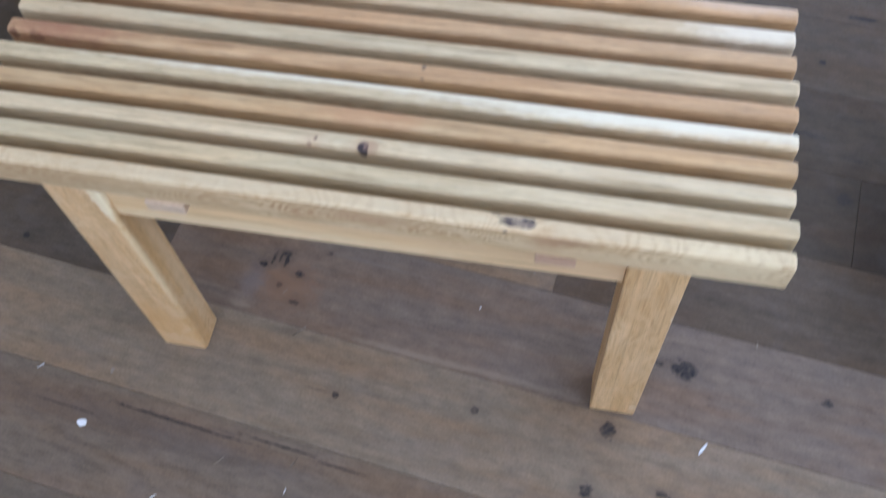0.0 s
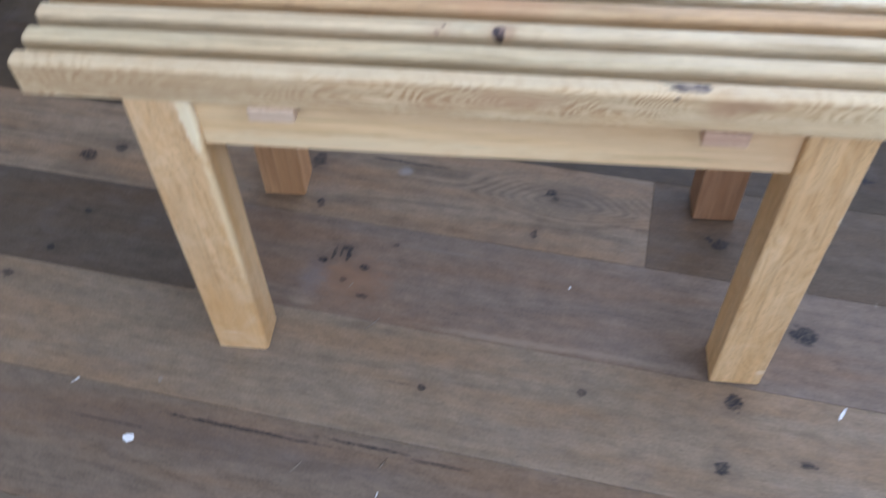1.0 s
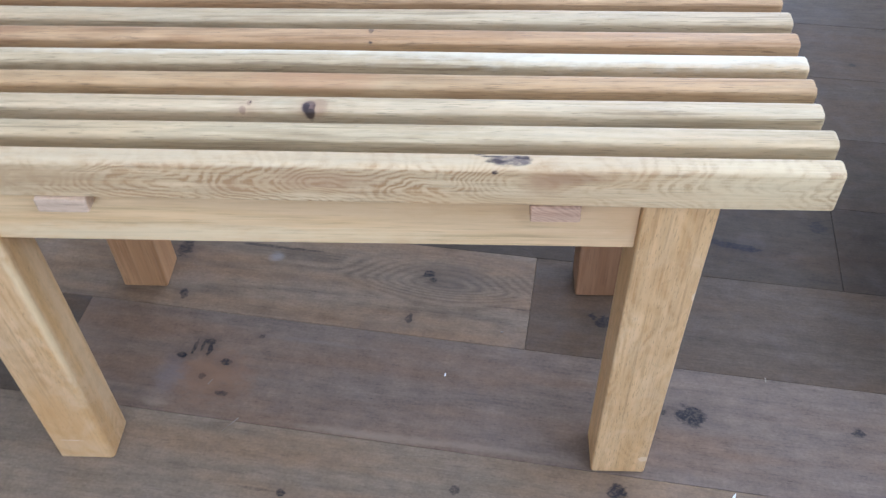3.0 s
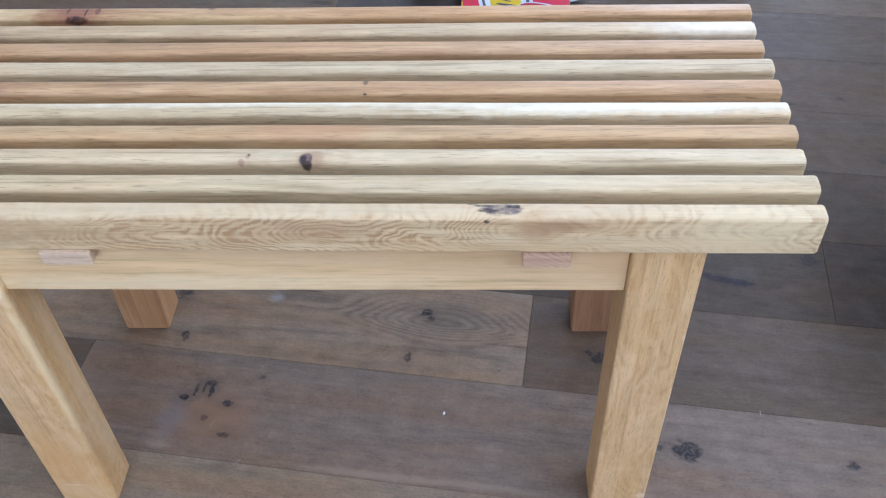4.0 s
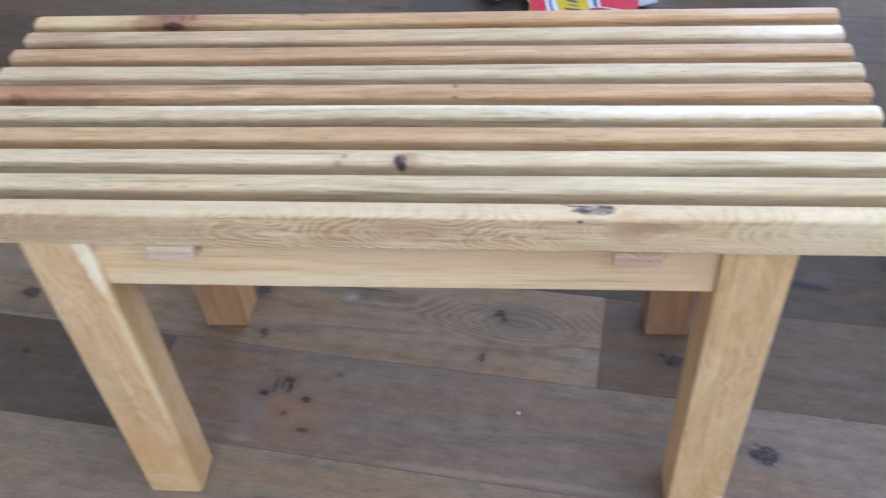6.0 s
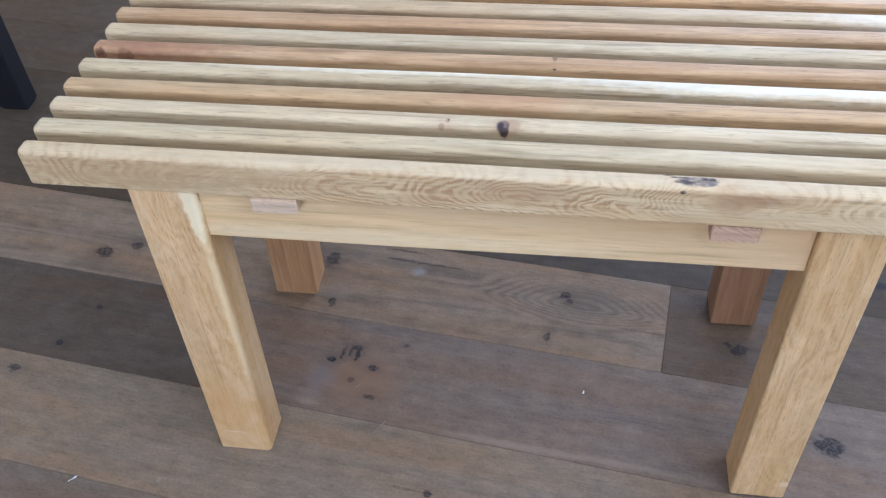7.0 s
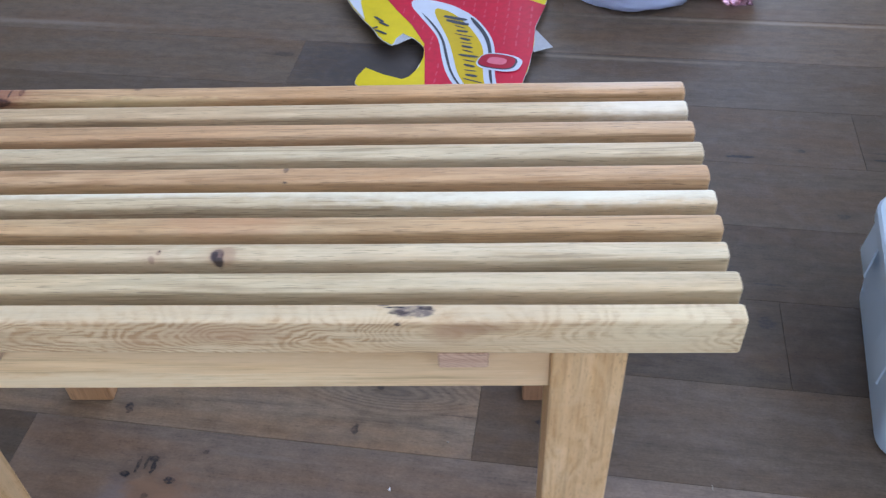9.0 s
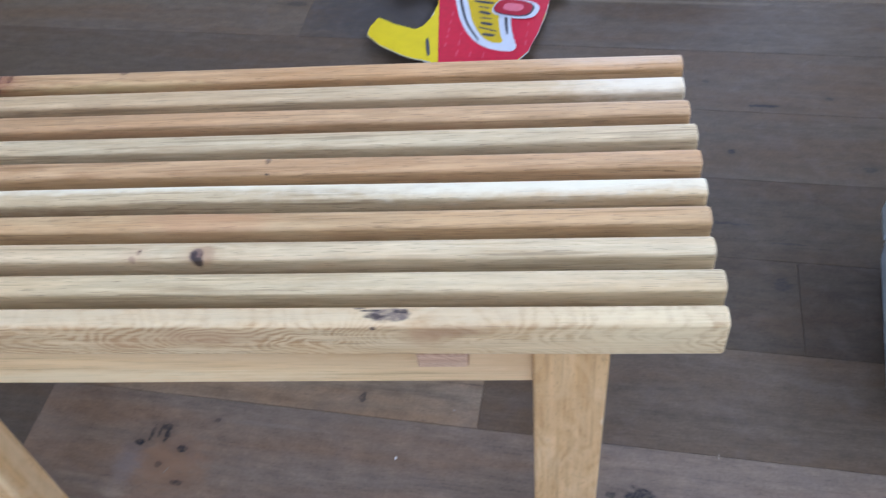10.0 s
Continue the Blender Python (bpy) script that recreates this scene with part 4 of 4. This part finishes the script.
def build_carton():
    rng = random.Random(11)
    root = empty("torn_carton", pose(0, 0, 0), "torn red and yellow cardboard drinks carton lying open on the floor", "carton")
    edge = [(-0.355, 1.27), (-0.300, 1.156), (-0.262, 1.09), (-0.234, 1.038), (-0.216, 1.022), (-0.210, 1.046), (-0.198, 1.064), (-0.180, 1.050), (-0.166, 1.034),
            (-0.158, 1.02), (-0.157, 0.985), (-0.163, 0.955), (-0.180, 0.920), (-0.192, 0.912), (-0.225, 0.925), (-0.258, 0.948), (-0.270, 0.925), (-0.273, 0.899),
            (-0.25, 0.870), (-0.22, 0.848), (-0.19, 0.832), (-0.148, 0.818), (-0.08, 0.812), (-0.022, 0.812), (0.0, 0.838), (0.018, 0.890), (0.033, 0.950), (0.042, 1.0),
            (0.05, 1.08), (0.075, 1.17), (0.095, 1.27)]
    torn = []
    for (x0, y0), (x1, y1) in zip(edge, edge[1:] + edge[:1]):
        torn.append((x0, y0))
        for k in (0.33, 0.67):
            j = 0.0012
            torn.append((x0 + (x1 - x0) * k + rng.uniform(-j, j), y0 + (y1 - y0) * k + rng.uniform(-j, j)))
    card = part("card", sheet(torn, 0.0, 0.0012), [yellow_print, card_back], root, "yellow printed card with a torn grey edge")
    frayed = []
    for i, (x, y) in enumerate(torn):
        (xa, ya), (xb, yb) = torn[i - 1], torn[(i + 1) % len(torn)]
        out = Vector((yb - ya, xa - xb))
        out = out.normalized() * (0.0003 + rng.uniform(0.0010, 0.0040) * (1 if x < -0.15 else 0.3) * max(0.0, noise.noise((x * 26, y * 26, 0.3)) + 0.15))
        frayed.append((x + out.x, y + out.y))
    part("torn_edge", sheet(frayed, -0.0013, 0.0004), [card_back, card_back], card, "frayed pale grey edge of the torn card")
    red = [(-0.148, 0.820), (-0.1545, 0.985), (-0.157, 1.03), (-0.184, 1.095), (-0.214, 1.145), (-0.236, 1.185), (-0.205, 1.222), (-0.17, 1.238), (-0.10, 1.236), (-0.044, 1.217), (0.028, 1.182), (0.0735, 1.159),
           (0.050, 1.08), (0.042, 1.0), (0.033, 0.95), (0.018, 0.89), (0.0, 0.838), (-0.022, 0.812), (-0.08, 0.812)]
    part("red_panel", sheet(red, 0.0006), red_print, card, "red printed panel")
    side = [(-0.349, 1.265), (-0.302, 1.164), (-0.274, 1.112), (-0.287, 1.172), (-0.294, 1.231), (-0.300, 1.265)]
    part("side_panel", sheet(side, 0.0006), white_print, card, "white side of the carton")
    fold = [(-0.217, 1.024), (-0.212, 1.050), (-0.199, 1.067), (-0.178, 1.054), (-0.190, 1.045), (-0.207, 1.029)]
    part("fold", sheet(fold, -0.0020, 0.0008), [card_grey, card_back], card, "bent corner showing its grey underside")
    top = [(0.0, 1.245), (0.060, 1.205), (0.083, 1.195), (0.092, 1.245), (0.093, 1.268), (0.0, 1.268)]
    part("white_panel", sheet(top, 0.0006), white_print, card, "white printed panel")
    outer = [(-0.196, 1.177), (-0.164, 1.190), (-0.107, 1.173), (-0.064, 1.127), (-0.034, 1.055), (-0.026, 1.0), (-0.029, 0.93), (-0.026, 0.885), (-0.016, 0.838), (-0.051, 0.844), (-0.089, 0.871),
             (-0.115, 0.930), (-0.125, 0.99), (-0.131, 1.052), (-0.158, 1.105)]
    part("band_border", sheet(eased(outer), 0.0012), white_print, card, "white border of the printed band")
    inner = [(-0.150, 1.161), (-0.113, 1.150), (-0.081, 1.105), (-0.053, 1.035), (-0.047, 0.992), (-0.050, 0.93), (-0.046, 0.885), (-0.040, 0.862), (-0.070, 0.872), (-0.094, 0.925), (-0.103, 0.99), (-0.114, 1.052)]
    part("band", sheet(eased(inner), 0.0018), mustard_print, card, "mustard yellow printed band")
    left = [(-0.172, 1.148), (-0.144, 1.105), (-0.121, 1.05), (-0.113, 0.99), (-0.1035, 0.93), (-0.08, 0.876), (-0.084, 0.876), (-0.1075, 0.93), (-0.118, 0.99), (-0.126, 1.05), (-0.149, 1.105)]
    right = [(-0.074, 1.118), (-0.046, 1.052), (-0.038, 0.998), (-0.040, 0.93), (-0.036, 0.885), (-0.0325, 0.885), (-0.0345, 0.93), (-0.032, 1.0), (-0.039, 1.055), (-0.068, 1.124)]
    part("band_line", sheet(eased(left), 0.0019), dark_print, card, "dark line along the band")
    part("band_line", sheet(eased(right), 0.0019), dark_print, card, "dark line along the band")
    part("emblem_border", sheet(ellipse(-0.020, 0.957, 0.041, 0.027, -22), 0.0024), white_print, card, "white border of the emblem")
    part("emblem_line", sheet(ellipse(-0.023, 0.959, 0.0355, 0.0230, -22), 0.0027), dark_print, card, "dark line round the emblem")
    part("emblem", sheet(ellipse(-0.024, 0.960, 0.033, 0.021, -22), 0.0030), emblem_print, card, "red oval emblem")
    part("emblem_mark", sheet(ellipse(-0.024, 0.960, 0.018, 0.011, -22), 0.0036), pale_print, card, "pale mark in the emblem")
    # the lettering of the band as plain slanted bars, two or three to a sign
    spine = [(-0.101, 1.120), (-0.084, 1.060), (-0.077, 1.010), (-0.073, 0.950), (-0.066, 0.890)]
    for k in range(16):
        u = k / 15 * (len(spine) - 1)
        i = min(int(u), len(spine) - 2)
        (xa, ya), (xb, yb) = spine[i], spine[i + 1]
        cx, cy = xa + (xb - xa) * (u - i), ya + (yb - ya) * (u - i)
        tall = 0.050 if k in (0, 1) else 0.040 if k % 5 == 4 else 0.024
        across = 0.0052 if k in (0, 1) else 0.0036 if k % 2 else 0.0016
        part("print_bar", sheet(ellipse(cx, cy, tall / 2, across, -20 - 5 * (k % 3), 10), 0.0024), dark_print, card, "plain dark bar of print")
    for cx, cy, ln, turn in ((-0.247, 1.112, 0.030, -48), (-0.236, 1.094, 0.026, -40), (-0.240, 1.066, 0.030, -35), (-0.252, 1.082, 0.012, 30), (-0.167, 0.862, 0.05, 96)):
        part("print_bar", sheet(ellipse(cx, cy, ln / 2, 0.0030, turn, 12), 0.0012), dark_print, card, "plain dark bar of print")
    def within(x, y, outline):
        odd = False
        for (xa, ya), (xb, yb) in zip(outline, outline[1:] + outline[:1]):
            if (ya > y) != (yb > y) and x < xa + (xb - xa) * (y - ya) / (yb - ya):
                odd = not odd
        return odd

    for column in range(13):
        cy = 0.825 + rng.uniform(0, 0.02)
        while cy < 1.23:
            long = rng.uniform(0.010, 0.022)
            cx = -0.215 + column * 0.0225 + (cy - 1.0) * 0.10
            ring = [(cx + 0.009 * math.cos(a), cy + 0.014 * math.sin(a)) for a in (0, 1.05, 2.1, 3.14, 4.2, 5.25)]
            if all(within(x, y, red) for x, y in ring) and not any(within(x, y, outer) for x, y in ring) and (cx + 0.02) ** 2 + (cy - 0.957) ** 2 > 0.050 ** 2:
                part("faint_bar", sheet(ellipse(cx, cy, long / 2, rng.uniform(0.0012, 0.0022), 82 + rng.uniform(-6, 6), 6), 0.0012), faint_print, card, "faint pink bar of print")
            cy += long + rng.uniform(0.005, 0.010)
    flap = [(0.046, 1.085), (0.079, 1.018), (0.043, 0.998), (0.040, 1.04)]
    part("flap", sheet(flap, -0.004, 0.001), [card_grey, card_back], root, "pale grey inner flap")
    return root


build_carton()

# ---- small litter and scratch marks on the floor ----


def scrap(name, x, y, ln, w, turn, material, label, category, seed):
    rng = random.Random(seed)
    n = 7
    ring = []
    for i in range(n):
        a = 2 * math.pi * i / n
        ring.append((math.cos(a) * ln / 2 * rng.uniform(0.75, 1.1), math.sin(a) * w / 2 * rng.uniform(0.75, 1.1)))
    lift = [rng.uniform(0.0, 0.0015) for _ in ring]
    bm = ring_loft([[(p[0], p[1], 0.0003 + z) for p, z in zip(ring, lift)], [(p[0] * 0.95, p[1] * 0.95, 0.0011 + z) for p, z in zip(ring, lift)]])
    ob = obj(name, bm, material)
    ob.matrix_world = pose(x, y, 0, 0, 0, turn)
    return tagged(ob, label, category, "litter on the floor")


PAPER = ("small torn scrap of white paper on the wooden floor", "paper scrap")
CHIP_OR_SCRATCH = ("tiny pale wood chip on the wooden floor", "wood chip")
scrap("paper_scrap", -0.644, -0.1255, 0.016, 0.012, 10, paper_white, *PAPER, 1)
scrap("paper_scrap", 0.1405, -0.0295, 0.019, 0.0042, 58, paper_white, *PAPER, 2)
scrap("paper_scrap", -0.630, -0.0505, 0.006, 0.010, 0, lint_tan, *CHIP_OR_SCRATCH, 3)
# slivers under a millimetre wide stand for pale scratches in the boards
for i, (x, y, ln, w, turn) in enumerate(((-0.160, 0.117, 0.005, 0.0022, 80), (-0.095, 0.180, 0.004, 0.003, 20), (0.203, 0.120, 0.009, 0.0016, 85), (-0.358, -0.167, 0.009, 0.0018, 75),
                                          (-0.45, -0.143, 0.022, 0.0008, 52), (-0.356, -0.131, 0.016, 0.0007, 60), (-0.73, -0.06, 0.014, 0.0008, 48), (-0.43, 0.100, 0.010, 0.0008, 55),
                                          (-0.395, 0.045, 0.03, 0.0007, 48), (-0.52, -0.201, 0.012, 0.0014, 40))):
    scrap("wood_chip", x, y, ln, w, turn, lint_tan if i % 3 else paper_white, *CHIP_OR_SCRATCH, 10 + i)

# ---- the floor, board by board ----
floor = obj("floor", outline_box([(X0 - 0.1, Y0 - 0.1), (X1 + 0.1, Y0 - 0.1), (X1 + 0.1, Y1 + 0.1), (X0 - 0.1, Y1 + 0.1)], -0.05, -0.0145), subfloor_dark, smooth=0)
floor.matrix_world = ROOM
tagged(floor, "wide grey-brown oiled oak floorboards with dark knots", "floor", kind="structure")


def board_mesh(length):
    """One board: a chamfered top with fine joints, its top at z = 0."""
    g, c, w = 0.0002, 0.00045, BOARD
    rings = []
    for z, inset in ((-0.014, g), (-c, g), (-c * 0.3, g + c * 0.3), (0.0, g + c)):
        rings.append([(inset, inset, z), (length - inset, inset, z), (length - inset, w - inset, z), (inset, w - inset, z)])
    bm = ring_loft(rings)
    me = bpy.data.meshes.new("board")
    bm.normal_update()
    bm.to_mesh(me)
    bm.free()
    return me


JOINT = {-2: -1.35, -1: -1.20, 0: -0.631, 1: -0.087, 2: 0.290, 3: -1.15, 4: 1.10, 5: 0.452, 6: -0.52, 7: 0.95}
LENGTH = 1.90
meshes = {}
rng = random.Random(21)
for row in range(math.floor(Y0 / BOARD), math.ceil(Y1 / BOARD)):
    joint = JOINT.get(row, rng.uniform(-0.9, 0.9))
    base = joint - LENGTH * math.ceil((joint - X0) / LENGTH)
    start = base
    while start < X1:
        a, b = max(start, X0 - 0.05), min(start + LENGTH, X1 + 0.05)
        if b - a > 0.01:
            key = round(b - a, 3)
            if key not in meshes:
                meshes[key] = board_mesh(b - a)
            ob = new("board", meshes[key])
            ob.parent = floor
            ob.matrix_local = pose(a, row * BOARD, 0)
            mid = (a + b) / 2
            side = 0
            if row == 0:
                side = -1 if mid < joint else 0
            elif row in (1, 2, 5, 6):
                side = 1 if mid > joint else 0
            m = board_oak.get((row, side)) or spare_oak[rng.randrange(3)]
            if row not in JOINT and row != 8:
                m = spare_oak[rng.randrange(3)]
            if not ob.data.materials:
                ob.data.materials.append(m)
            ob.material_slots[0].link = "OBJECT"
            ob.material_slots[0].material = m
        start += LENGTH
